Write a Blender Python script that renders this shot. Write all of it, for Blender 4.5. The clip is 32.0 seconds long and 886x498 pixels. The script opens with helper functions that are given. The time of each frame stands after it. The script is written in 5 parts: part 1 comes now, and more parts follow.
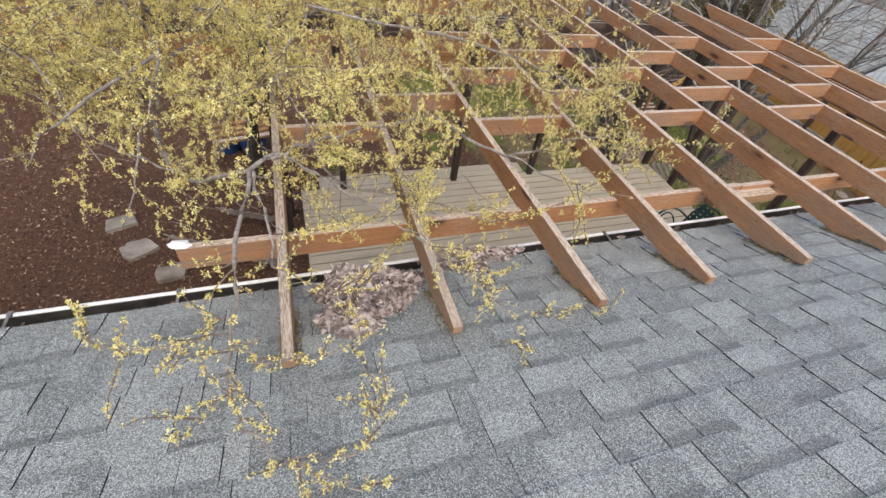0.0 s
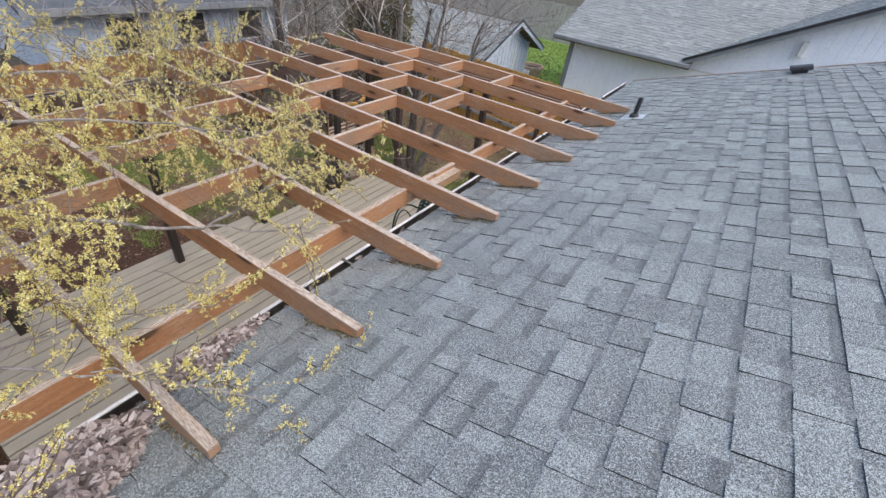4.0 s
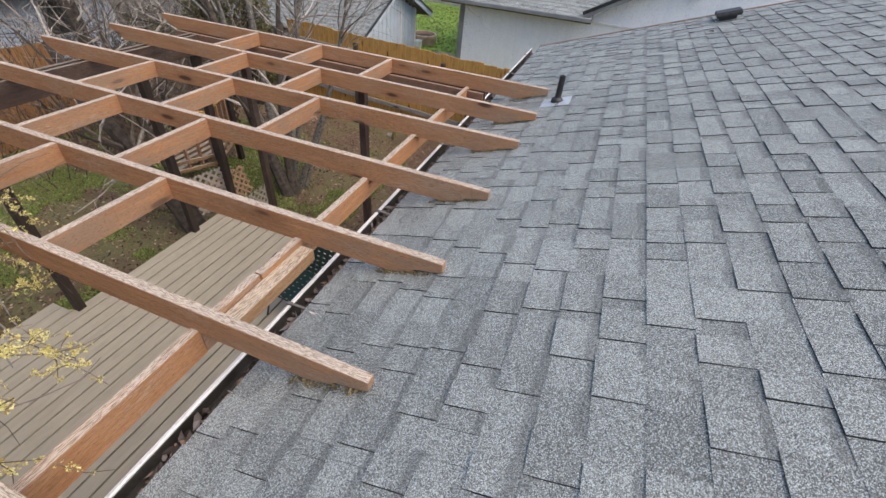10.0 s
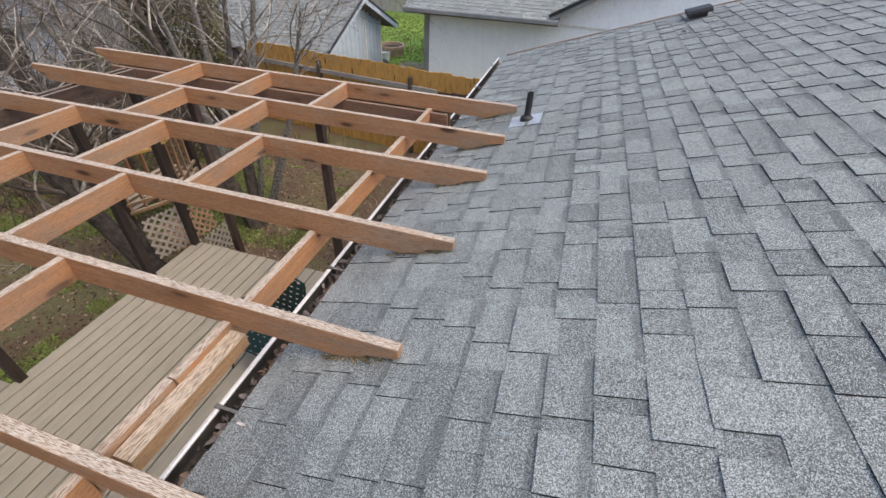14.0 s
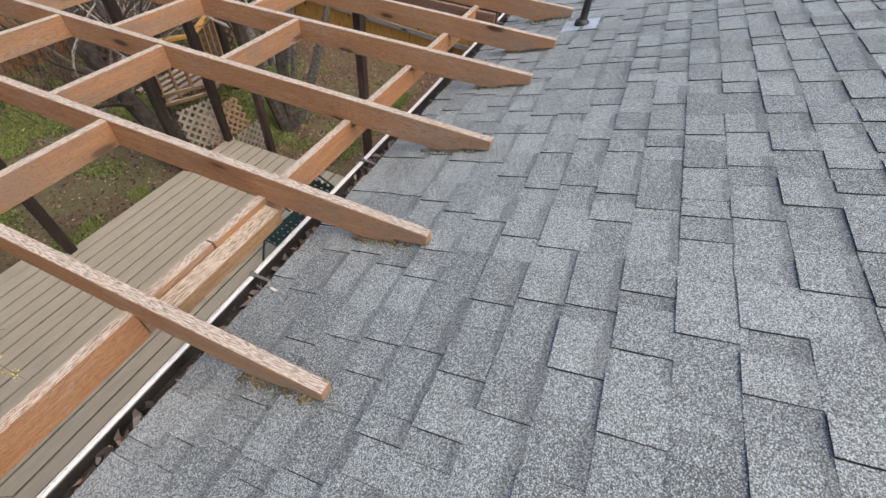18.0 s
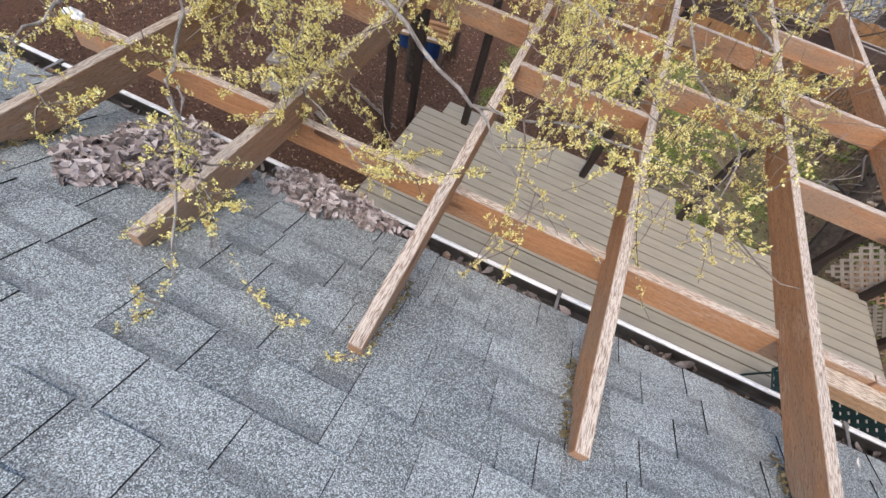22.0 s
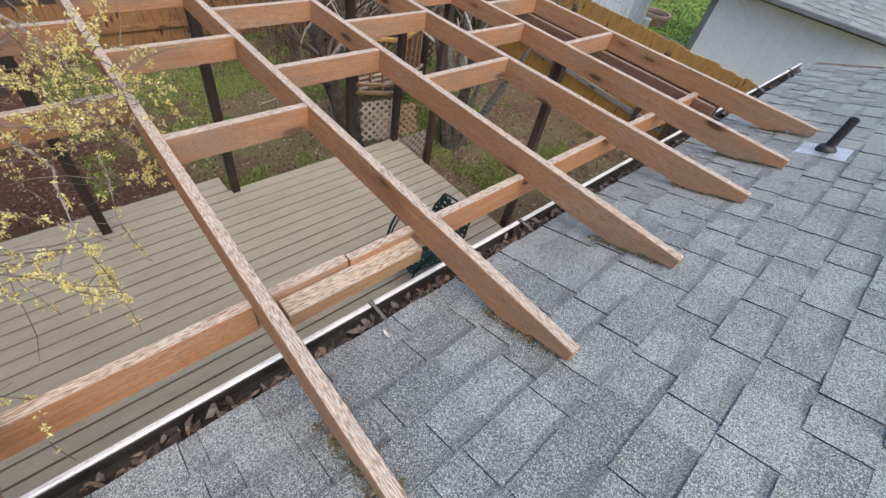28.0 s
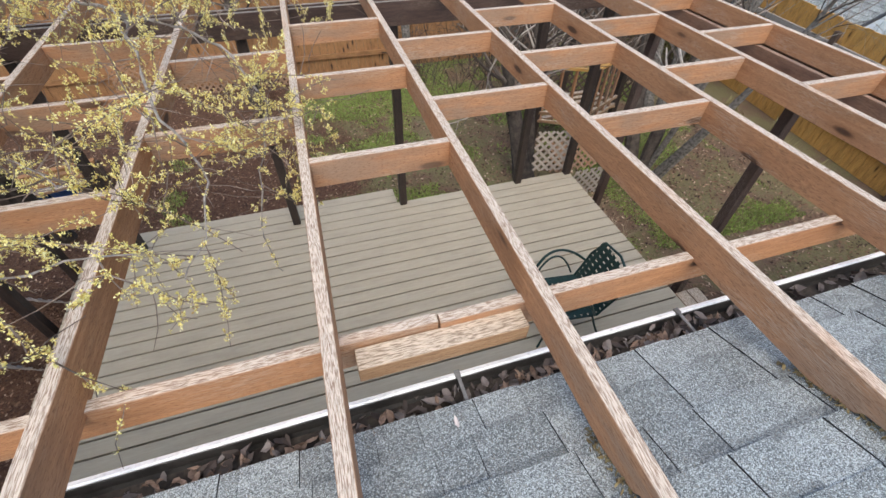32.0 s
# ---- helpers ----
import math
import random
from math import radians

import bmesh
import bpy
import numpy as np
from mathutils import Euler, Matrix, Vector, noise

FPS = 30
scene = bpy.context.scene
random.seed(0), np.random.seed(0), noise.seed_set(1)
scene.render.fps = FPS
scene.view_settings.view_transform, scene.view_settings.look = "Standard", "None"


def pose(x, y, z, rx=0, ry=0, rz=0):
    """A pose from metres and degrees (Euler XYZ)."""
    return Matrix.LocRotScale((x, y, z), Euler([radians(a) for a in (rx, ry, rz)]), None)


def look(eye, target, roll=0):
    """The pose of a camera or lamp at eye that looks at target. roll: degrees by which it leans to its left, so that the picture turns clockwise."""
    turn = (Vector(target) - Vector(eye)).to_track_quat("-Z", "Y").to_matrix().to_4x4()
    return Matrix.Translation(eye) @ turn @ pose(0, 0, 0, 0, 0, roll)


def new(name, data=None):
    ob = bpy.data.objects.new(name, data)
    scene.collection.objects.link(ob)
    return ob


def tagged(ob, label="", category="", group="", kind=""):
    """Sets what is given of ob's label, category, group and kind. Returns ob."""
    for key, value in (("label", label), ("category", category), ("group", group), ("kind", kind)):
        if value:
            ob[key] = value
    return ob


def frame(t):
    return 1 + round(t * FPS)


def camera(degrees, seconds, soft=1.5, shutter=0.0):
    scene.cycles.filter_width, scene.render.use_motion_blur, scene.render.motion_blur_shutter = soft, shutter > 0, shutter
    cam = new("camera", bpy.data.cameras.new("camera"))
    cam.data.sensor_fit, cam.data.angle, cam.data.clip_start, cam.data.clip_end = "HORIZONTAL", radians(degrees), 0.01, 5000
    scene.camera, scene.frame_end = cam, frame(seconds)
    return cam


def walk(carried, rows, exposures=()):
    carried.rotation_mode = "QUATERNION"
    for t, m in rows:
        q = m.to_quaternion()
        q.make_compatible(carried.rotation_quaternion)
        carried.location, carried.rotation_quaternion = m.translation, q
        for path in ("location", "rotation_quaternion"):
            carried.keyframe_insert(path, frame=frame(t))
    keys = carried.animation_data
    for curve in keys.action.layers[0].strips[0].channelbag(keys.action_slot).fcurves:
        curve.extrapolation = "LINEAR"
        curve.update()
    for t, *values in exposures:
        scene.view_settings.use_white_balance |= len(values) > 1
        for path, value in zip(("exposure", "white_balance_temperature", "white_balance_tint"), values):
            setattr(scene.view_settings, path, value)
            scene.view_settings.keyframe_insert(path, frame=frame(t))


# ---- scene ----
cam = camera(92.36, 32.0)
PATH = [
    (0, (0.167, -1.377, 4.334), (0.734, -0.076, 2.925), 9.5),
    (0.5, (0.125, -1.366, 4.335), (0.645, -0.068, 2.906), 11.2),
    (1, (0.141, -1.362, 4.309), (0.790, -0.128, 2.875), 12.7),
    (1.5, (0.166, -1.373, 4.324), (0.972, -0.183, 2.934), 13.1),
    (2, (0.239, -1.379, 4.341), (1.194, -0.220, 3.021), 12.2),
    (2.5, (0.295, -1.385, 4.344), (1.391, -0.297, 3.074), 11.2),
    (3, (0.333, -1.402, 4.359), (1.547, -0.412, 3.115), 10.1),
    (3.5, (0.378, -1.410, 4.368), (1.693, -0.526, 3.147), 9.2),
    (4, (0.405, -1.417, 4.379), (1.802, -0.624, 3.187), 8.4),
    (4.5, (0.427, -1.429, 4.388), (1.882, -0.710, 3.219), 7.7),
    (6.5, (0.705, -1.456, 4.397), (2.223, -0.898, 3.221), 3.7),
    (7, (0.821, -1.415, 4.349), (2.337, -0.879, 3.159), 2.7),
    (7.5, (0.935, -1.304, 4.324), (2.460, -0.801, 3.131), 2.7),
    (8, (1.109, -1.200, 4.275), (2.636, -0.709, 3.081), 2.7),
    (8.5, (1.350, -1.107, 4.250), (2.854, -0.584, 3.040), 2.2),
    (9, (1.521, -1.058, 4.246), (3.016, -0.534, 3.024), 2.6),
    (9.5, (1.776, -0.984, 4.196), (3.299, -0.543, 2.977), 5.3),
    (10, (1.982, -0.922, 4.159), (3.469, -0.457, 2.905), 5.8),
    (10.5, (2.229, -0.893, 4.152), (3.611, -0.374, 2.802), 5.7),
    (11, (2.297, -0.890, 4.128), (3.582, -0.346, 2.695), 5.8),
    (11.5, (2.301, -0.887, 4.131), (3.551, -0.334, 2.671), 5.5),
    (12, (2.374, -0.885, 4.181), (3.737, -0.336, 2.824), 4.1),
    (12.5, (2.452, -0.874, 4.216), (3.936, -0.366, 2.976), 3.4),
    (13, (2.449, -0.877, 4.206), (3.999, -0.419, 3.029), 3.2),
    (13.5, (2.437, -0.891, 4.191), (3.969, -0.459, 2.979), 2.8),
    (14, (2.437, -0.904, 4.172), (3.956, -0.488, 2.939), 2.7),
    (14.5, (2.427, -0.898, 4.201), (3.921, -0.508, 2.929), 2.6),
    (16.5, (2.416, -0.918, 4.188), (3.868, -0.545, 2.865), 2.8),
    (17, (2.411, -0.908, 4.178), (3.862, -0.529, 2.855), 2.6),
    (17.5, (2.379, -0.908, 4.153), (3.785, -0.516, 2.786), 3.7),
    (18, (2.347, -0.909, 4.050), (3.618, -0.477, 2.568), 5.8),
    (18.5, (2.175, -0.884, 3.956), (3.204, -0.286, 2.348), 7.1),
    (19, (2.009, -0.842, 3.966), (2.713, -0.077, 2.258), 8.6),
    (19.5, (1.855, -0.845, 3.991), (2.290, 0.045, 2.253), 10.1),
    (20, (1.685, -0.844, 4.009), (1.911, 0.121, 2.271), 13.5),
    (20.5, (1.606, -0.870, 4.015), (1.583, 0.204, 2.328), 14.4),
    (21, (1.555, -0.898, 4.017), (1.291, 0.221, 2.381), 15.1),
    (21.5, (1.518, -0.958, 3.926), (1.215, 0.298, 2.400), 18.0),
    (22, (1.571, -0.880, 4.008), (1.406, 0.281, 2.387), 18.4),
    (22.5, (1.645, -0.826, 4.007), (1.776, 0.308, 2.364), 18.1),
    (23, (1.743, -0.799, 4.017), (2.160, 0.250, 2.365), 17.2),
    (23.5, (1.806, -0.792, 4.020), (2.438, 0.173, 2.386), 16.4),
    (24, (1.820, -0.794, 4.025), (2.527, 0.150, 2.409), 14.9),
    (24.5, (1.803, -0.790, 4.017), (2.489, 0.169, 2.402), 14.6),
    (26.5, (2.028, -0.822, 4.037), (2.680, 0.259, 2.487), 12.1),
    (27, (2.229, -0.828, 4.052), (3.180, 0.158, 2.595), 10.1),
    (27.5, (2.376, -0.738, 4.003), (3.456, 0.135, 2.563), 11.3),
    (28, (2.494, -0.617, 3.990), (3.568, 0.267, 2.553), 13.0),
    (28.5, (2.589, -0.553, 3.974), (3.495, 0.505, 2.539), 12.1),
    (29, (2.749, -0.537, 3.966), (3.479, 0.622, 2.509), 9.5),
    (29.5, (2.822, -0.533, 3.962), (3.449, 0.649, 2.474), 5.6),
    (30, (2.831, -0.515, 3.957), (3.379, 0.685, 2.454), 2.9),
    (30.5, (2.834, -0.507, 3.937), (3.328, 0.723, 2.440), 1.1),
    (31, (2.807, -0.489, 3.946), (3.283, 0.764, 2.461), 1.0),
    (31.5, (2.804, -0.483, 3.936), (3.260, 0.812, 2.481), 1.2),
    (32, (2.812, -0.477, 3.939), (3.257, 0.841, 2.502), 1.5),
]
EXPOSURES = (
    (0, .8, 6900, 10), (.6, .8, 6600, 10), (1, .82, 6300, 10), (4.5, .77, 6400, 10), (7, .69, 6800, 10), (14.5, .72, 6850, 10), (17, .74, 6950, 10), (18.5, .74, 6900, 10),
    (19.5, .8, 6700, 10), (21, .9, 6450, 10), (24.5, .9, 6500, 10), (26.5, .82, 6600, 10), (28, .77, 6600, 10), (29.5, .93, 6450, 7), (32, .94, 6450, 7),
)
walk(cam, [(t, look(eye, target, roll)) for t, eye, target, roll in PATH], EXPOSURES)

# ---- world and light: bright overcast afternoon ----
world = bpy.data.worlds.new("overcast_sky")
scene.world = world
world.use_nodes = True
wn = world.node_tree.nodes
sky = wn.new("ShaderNodeTexSky")
sky.sky_type = "NISHITA"
sky.sun_disc = False
sky.sun_elevation = radians(56)
sky.sun_rotation = radians(190)
sky.air_density, sky.dust_density, sky.ozone_density = 1.0, 3.6, 1.6
wn["Background"].inputs["Strength"].default_value = 0.15
world.node_tree.links.new(sky.outputs[0], wn["Background"].inputs["Color"])
sun_data = bpy.data.lights.new("sun", "SUN")
sun_data.energy, sun_data.angle, sun_data.color = 0.75, radians(70), (1.0, 0.985, 0.97)
sun = new("sun", sun_data)
sun.matrix_world = look((-0.9, -5.1, 8.2), (0, 0, 0))


# ---- materials ----
def nodes_of(name):
    m = bpy.data.materials.new(name)
    m.use_nodes = True
    n, k = m.node_tree.nodes, m.node_tree.links
    return m, n, k, n["Principled BSDF"]


def mix(n, k, a, b, fac, mode="MIX"):
    x = n.new("ShaderNodeMix")
    x.data_type, x.blend_type = "RGBA", mode
    for sock, v in ((6, a), (7, b), (0, fac)):
        if isinstance(v, bpy.types.NodeSocket):
            k.new(v, x.inputs[sock])
        elif sock == 0:
            x.inputs[0].default_value = v
        else:
            x.inputs[sock].default_value = (*v, 1)
    return x.outputs[2]


def ramp(n, k, value, lo, hi):
    r = n.new("ShaderNodeMapRange")
    k.new(value, r.inputs[0])
    r.inputs[1].default_value, r.inputs[2].default_value = lo, hi
    return r.outputs[0]


def coords(n, k, scale=(1, 1, 1), shift=True):
    """Object coordinates, moved by the object's random number so that repeats differ."""
    tc, mp = n.new("ShaderNodeTexCoord"), n.new("ShaderNodeMapping")
    k.new(tc.outputs["Object"], mp.inputs[0])
    mp.inputs["Scale"].default_value = scale
    if shift:
        oi, mul = n.new("ShaderNodeObjectInfo"), n.new("ShaderNodeMath")
        mul.operation = "MULTIPLY"
        mul.inputs[1].default_value = 37.0
        k.new(oi.outputs["Random"], mul.inputs[0])
        k.new(mul.outputs[0], mp.inputs["Location"])
    return mp.outputs[0]


def noisy(n, k, vec, scale, detail=4, rough=0.55):
    t = n.new("ShaderNodeTexNoise")
    k.new(vec, t.inputs["Vector"])
    t.inputs["Scale"].default_value, t.inputs["Detail"].default_value = scale, detail
    t.inputs["Roughness"].default_value = rough
    return t.outputs[0]


def bumped(n, k, b, value, strength, dist=0.004):
    bp = n.new("ShaderNodeBump")
    bp.inputs["Strength"].default_value, bp.inputs["Distance"].default_value = strength, dist
    k.new(value, bp.inputs["Height"])
    k.new(bp.outputs[0], b.inputs["Normal"])


def plain(name, dark, light, scale=6.0, rough=0.7, metal=0.0, bump=0.15, fine=60.0, stretch=(1, 1, 1), shift=True):
    """A surface that varies between two colours at two scales."""
    m, n, k, b = nodes_of(name)
    v = coords(n, k, stretch, shift)
    big, small = noisy(n, k, v, scale), noisy(n, k, v, fine, 3)
    c = mix(n, k, dark, light, ramp(n, k, big, 0.3, 0.7))
    c = mix(n, k, c, (0.5, 0.5, 0.5), 0.25, "OVERLAY")
    c2 = mix(n, k, c, [x * 0.72 for x in dark], ramp(n, k, small, 0.5, 0.85))
    k.new(c2, b.inputs["Base Color"])
    b.inputs["Roughness"].default_value, b.inputs["Metallic"].default_value = rough, metal
    bumped(n, k, b, small, bump)
    return m


def maths(n, k, op, a, b=0.0):
    x = n.new("ShaderNodeMath")
    x.operation = op
    for i, v in enumerate((a, b)):
        if isinstance(v, bpy.types.NodeSocket):
            k.new(v, x.inputs[i])
        else:
            x.inputs[i].default_value = v
    return x.outputs[0]


def incisions(n, k):
    """Short wavering slits pressed into treated timber along the grain, and where they lie thickest."""
    fine = noisy(n, k, coords(n, k, (34, 420, 420)), 1.0, 2, 0.4)
    other = noisy(n, k, coords(n, k, (50, 420, 420)), 1.0, 1, 0.4)
    return ramp(n, k, fine, 0.5, 0.58), ramp(n, k, other, 0.6, 0.66)


def wood(name, dark, light, worn=None, rough=0.75, knots=True, incised=True, tip=False, even=1.0):
    """Sawn timber with its grain along local x; its upper faces weathered to the worn colour."""
    m, n, k, b = nodes_of(name)
    grain = noisy(n, k, coords(n, k, (1.4, 26, 26)), 2.4, 6, 0.65)
    patch = noisy(n, k, coords(n, k, (1.2, 4, 4)), 1.7, 4)
    stain = noisy(n, k, coords(n, k, (2.6, 9, 9)), 1.5, 5, 0.6)
    fibre = noisy(n, k, coords(n, k, (9, 190, 190)), 2.2, 3, 0.65)
    c = mix(n, k, dark, light, ramp(n, k, grain, 0.28, 0.72))
    c = mix(n, k, c, [x * 0.76 for x in light], maths(n, k, "MULTIPLY", ramp(n, k, patch, 0.4, 0.68), even))
    c = mix(n, k, c, [x * 0.62 for x in dark], maths(n, k, "MULTIPLY", ramp(n, k, stain, 0.5, 0.72), (0.45 if tip else 0.8) * even))
    c = mix(n, k, c, [x * 0.55 for x in dark], maths(n, k, "MULTIPLY", ramp(n, k, fibre, 0.5, 0.68), (0.4 if tip else 0.6) * even))
    if knots:
        vo = n.new("ShaderNodeTexVoronoi")
        k.new(coords(n, k, (1.5, 5.2, 5.2)), vo.inputs["Vector"])
        vo.inputs["Scale"].default_value = 1.35
        c = mix(n, k, c, [x * 0.75 for x in dark], maths(n, k, "MULTIPLY", ramp(n, k, vo.outputs["Distance"], 0.3, 0.12), 0.6))
        c = mix(n, k, c, [x * 0.2 for x in dark], ramp(n, k, vo.outputs["Distance"], 0.16, 0.1))
    height = fibre
    if tip:
        # the exposed ends have gone grey in patches
        tc, sx = n.new("ShaderNodeTexCoord"), n.new("ShaderNodeSeparateXYZ")
        k.new(tc.outputs["Object"], sx.inputs[0])
        bare = maths(n, k, "MULTIPLY", ramp(n, k, sx.outputs[0], 0.8, 0.15), ramp(n, k, stain, 0.34, 0.56))
        c = mix(n, k, c, (0.3, 0.21, 0.145), maths(n, k, "MULTIPLY", bare, 0.75))
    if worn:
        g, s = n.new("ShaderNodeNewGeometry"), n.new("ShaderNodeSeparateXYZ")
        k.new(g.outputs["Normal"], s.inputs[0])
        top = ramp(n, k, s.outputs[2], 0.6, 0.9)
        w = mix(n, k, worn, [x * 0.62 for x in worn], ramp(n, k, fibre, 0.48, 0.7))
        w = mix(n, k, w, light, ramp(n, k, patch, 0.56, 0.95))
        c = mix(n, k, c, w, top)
        if incised:
            slit, nick = incisions(n, k)
            # on the sides the slits have half closed, and their lips are rubbed pale in places
            rubbed = maths(n, k, "MULTIPLY", ramp(n, k, patch, 0.5, 0.62), ramp(n, k, fibre, 0.5, 0.4))
            c = mix(n, k, c, worn, maths(n, k, "MULTIPLY", rubbed, 0.4))
            c = mix(n, k, c, [x * 0.4 for x in dark], maths(n, k, "MULTIPLY", slit, maths(n, k, "ADD", maths(n, k, "MULTIPLY", top, 0.56), 0.14)))
            c = mix(n, k, c, [x * 0.35 for x in dark], maths(n, k, "MULTIPLY", nick, maths(n, k, "SUBTRACT", 0.55, maths(n, k, "MULTIPLY", top, 0.3))))
    k.new(c, b.inputs["Base Color"])
    b.inputs["Roughness"].default_value = rough
    bumped(n, k, b, height, 0.45, 0.003)
    return m


def shingle_material():
    m, n, k, b = nodes_of("granule_shingle")
    tc = n.new("ShaderNodeTexCoord")
    v = tc.outputs["Object"]
    oi, geo = n.new("ShaderNodeObjectInfo"), n.new("ShaderNodeNewGeometry")
    piece = maths(n, k, "FRACT", maths(n, k, "ADD", oi.outputs["Random"], geo.outputs["Random Per Island"]))
    other = maths(n, k, "FRACT", maths(n, k, "MULTIPLY", piece, 7.31))
    third = maths(n, k, "FRACT", maths(n, k, "MULTIPLY", piece, 23.7))
    cell = n.new("ShaderNodeTexVoronoi")
    k.new(v, cell.inputs["Vector"])
    cell.inputs["Scale"].default_value = 460
    sep = n.new("ShaderNodeSeparateColor")
    k.new(cell.outputs["Color"], sep.inputs[0])
    granule, tint = sep.outputs[0], sep.outputs[1]
    blot = noisy(n, k, v, 2.3, 4)
    wear = noisy(n, k, v, 26, 4, 0.7)
    clump = noisy(n, k, v, 170, 3, 0.7)
    # each piece comes from a darker or a lighter blend of granules, bluish or warm
    base = mix(n, k, (0.162, 0.177, 0.169), (0.27, 0.289, 0.275), piece)
    base = mix(n, k, base, (0.23, 0.24, 0.228), maths(n, k, "MULTIPLY", third, 0.22))
    base = mix(n, k, base, (0.22, 0.222, 0.205), maths(n, k, "MULTIPLY", ramp(n, k, blot, 0.48, 0.72), 0.25))
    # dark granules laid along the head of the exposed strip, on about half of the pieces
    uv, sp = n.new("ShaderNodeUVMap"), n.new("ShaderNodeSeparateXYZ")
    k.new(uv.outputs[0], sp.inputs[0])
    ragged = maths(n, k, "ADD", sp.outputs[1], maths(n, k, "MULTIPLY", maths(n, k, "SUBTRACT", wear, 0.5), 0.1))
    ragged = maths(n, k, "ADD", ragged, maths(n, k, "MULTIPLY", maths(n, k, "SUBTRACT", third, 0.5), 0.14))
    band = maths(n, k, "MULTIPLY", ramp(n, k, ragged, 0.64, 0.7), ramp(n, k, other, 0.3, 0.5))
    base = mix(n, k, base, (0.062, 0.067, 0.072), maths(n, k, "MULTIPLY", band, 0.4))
    share = maths(n, k, "MULTIPLY", maths(n, k, "SUBTRACT", piece, 0.5), 0.1)
    speck = maths(n, k, "SUBTRACT", granule, share)
    c = mix(n, k, base, (0.035, 0.038, 0.042), maths(n, k, "MULTIPLY", ramp(n, k, speck, 0.61, 0.75), 0.8))
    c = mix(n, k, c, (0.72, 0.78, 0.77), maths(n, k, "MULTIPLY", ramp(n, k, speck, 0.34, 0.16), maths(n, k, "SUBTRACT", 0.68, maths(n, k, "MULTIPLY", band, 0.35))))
    c = mix(n, k, c, (0.03, 0.032, 0.035), maths(n, k, "MULTIPLY", ramp(n, k, clump, 0.52, 0.7), 0.25))
    c = mix(n, k, c, (0.3, 0.24, 0.16), maths(n, k, "MULTIPLY", ramp(n, k, tint, 0.95, 0.97), 0.6))
    k.new(c, b.inputs["Base Color"])
    b.inputs["Roughness"].default_value = 0.62
    b.inputs["Specular IOR Level"].default_value = 0.6
    bumped(n, k, b, granule, 0.5, 0.0025)
    return m


def ground_material():
    m, n, k, b = nodes_of("yard_soil_and_grass")
    tc = n.new("ShaderNodeTexCoord")
    v = tc.outputs["Object"]
    sep0 = n.new("ShaderNodeSeparateXYZ")
    k.new(v, sep0.inputs[0])
    soil = mix(n, k, (0.045, 0.019, 0.01), (0.14, 0.066, 0.034), ramp(n, k, noisy(n, k, v, 18, 6, 0.7), 0.3, 0.7))
    soil = mix(n, k, soil, (0.15, 0.09, 0.055), ramp(n, k, noisy(n, k, v, 55, 3), 0.6, 0.75))
    soil = mix(n, k, soil, mix(n, k, soil, (0.2, 0.14, 0.092), 0.55), ramp(n, k, sep0.outputs[0], 3.2, 4.2))
    grass = mix(n, k, (0.09, 0.09, 0.032), (0.25, 0.245, 0.095), ramp(n, k, noisy(n, k, v, 30, 5, 0.7), 0.3, 0.7))
    crumbs = noisy(n, k, v, 42, 5, 0.8)
    soil = mix(n, k, soil, (0.22, 0.14, 0.085), ramp(n, k, crumbs, 0.55, 0.68))
    grass = mix(n, k, grass, (0.16, 0.12, 0.075), ramp(n, k, crumbs, 0.5, 0.64))
    patch = noisy(n, k, v, 1.1, 6, 0.75)
    sep = n.new("ShaderNodeSeparateXYZ")
    k.new(v, sep.inputs[0])
    far = ramp(n, k, sep.outputs[0], 11.4, 12.0)
    beyond = ramp(n, k, sep.outputs[1], 9.3, 9.8)
    far = maths(n, k, "MAXIMUM", far, beyond)
    west = ramp(n, k, sep.outputs[0], 3.6, 2.0)
    east = maths(n, k, "MULTIPLY", ramp(n, k, sep.outputs[0], 5.4, 6.4), ramp(n, k, sep.outputs[0], 12.0, 11.0))
    west = maths(n, k, "ADD", west, maths(n, k, "MULTIPLY", east, 0.2))
    p = n.new("ShaderNodeMath")
    p.operation = "ADD"
    k.new(maths(n, k, "MULTIPLY", ramp(n, k, patch, 0.4, 0.56), 0.85), p.inputs[0])
    k.new(far, p.inputs[1])
    q = n.new("ShaderNodeMath")
    q.operation = "SUBTRACT"
    q.use_clamp = True
    k.new(p.outputs[0], q.inputs[0])
    k.new(west, q.inputs[1])
    lawn = mix(n, k, (0.1, 0.2, 0.025), (0.24, 0.38, 0.06), ramp(n, k, noisy(n, k, v, 9, 5, 0.7), 0.3, 0.7))
    lawn = mix(n, k, lawn, (0.075, 0.066, 0.045), beyond)
    grass = mix(n, k, grass, lawn, far)
    k.new(mix(n, k, soil, grass, q.outputs[0]), b.inputs["Base Color"])
    b.inputs["Roughness"].default_value = 0.95
    bumped(n, k, b, noisy(n, k, v, 40, 5, 0.7), 0.9, 0.03)
    return m


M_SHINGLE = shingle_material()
M_GROUND = ground_material()
M_CUT = plain("cut_asphalt_edge", (0.012, 0.012, 0.013), (0.04, 0.041, 0.043), 40, 0.9)
M_FELT = plain("roofing_felt", (0.012, 0.013, 0.014), (0.03, 0.031, 0.033), 9, 0.9)
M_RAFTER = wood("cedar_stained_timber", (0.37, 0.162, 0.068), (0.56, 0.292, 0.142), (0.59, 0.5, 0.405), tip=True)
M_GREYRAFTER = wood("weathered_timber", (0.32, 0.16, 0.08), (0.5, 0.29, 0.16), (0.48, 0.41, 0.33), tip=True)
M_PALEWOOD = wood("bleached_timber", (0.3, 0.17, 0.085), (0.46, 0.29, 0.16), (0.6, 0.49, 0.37))
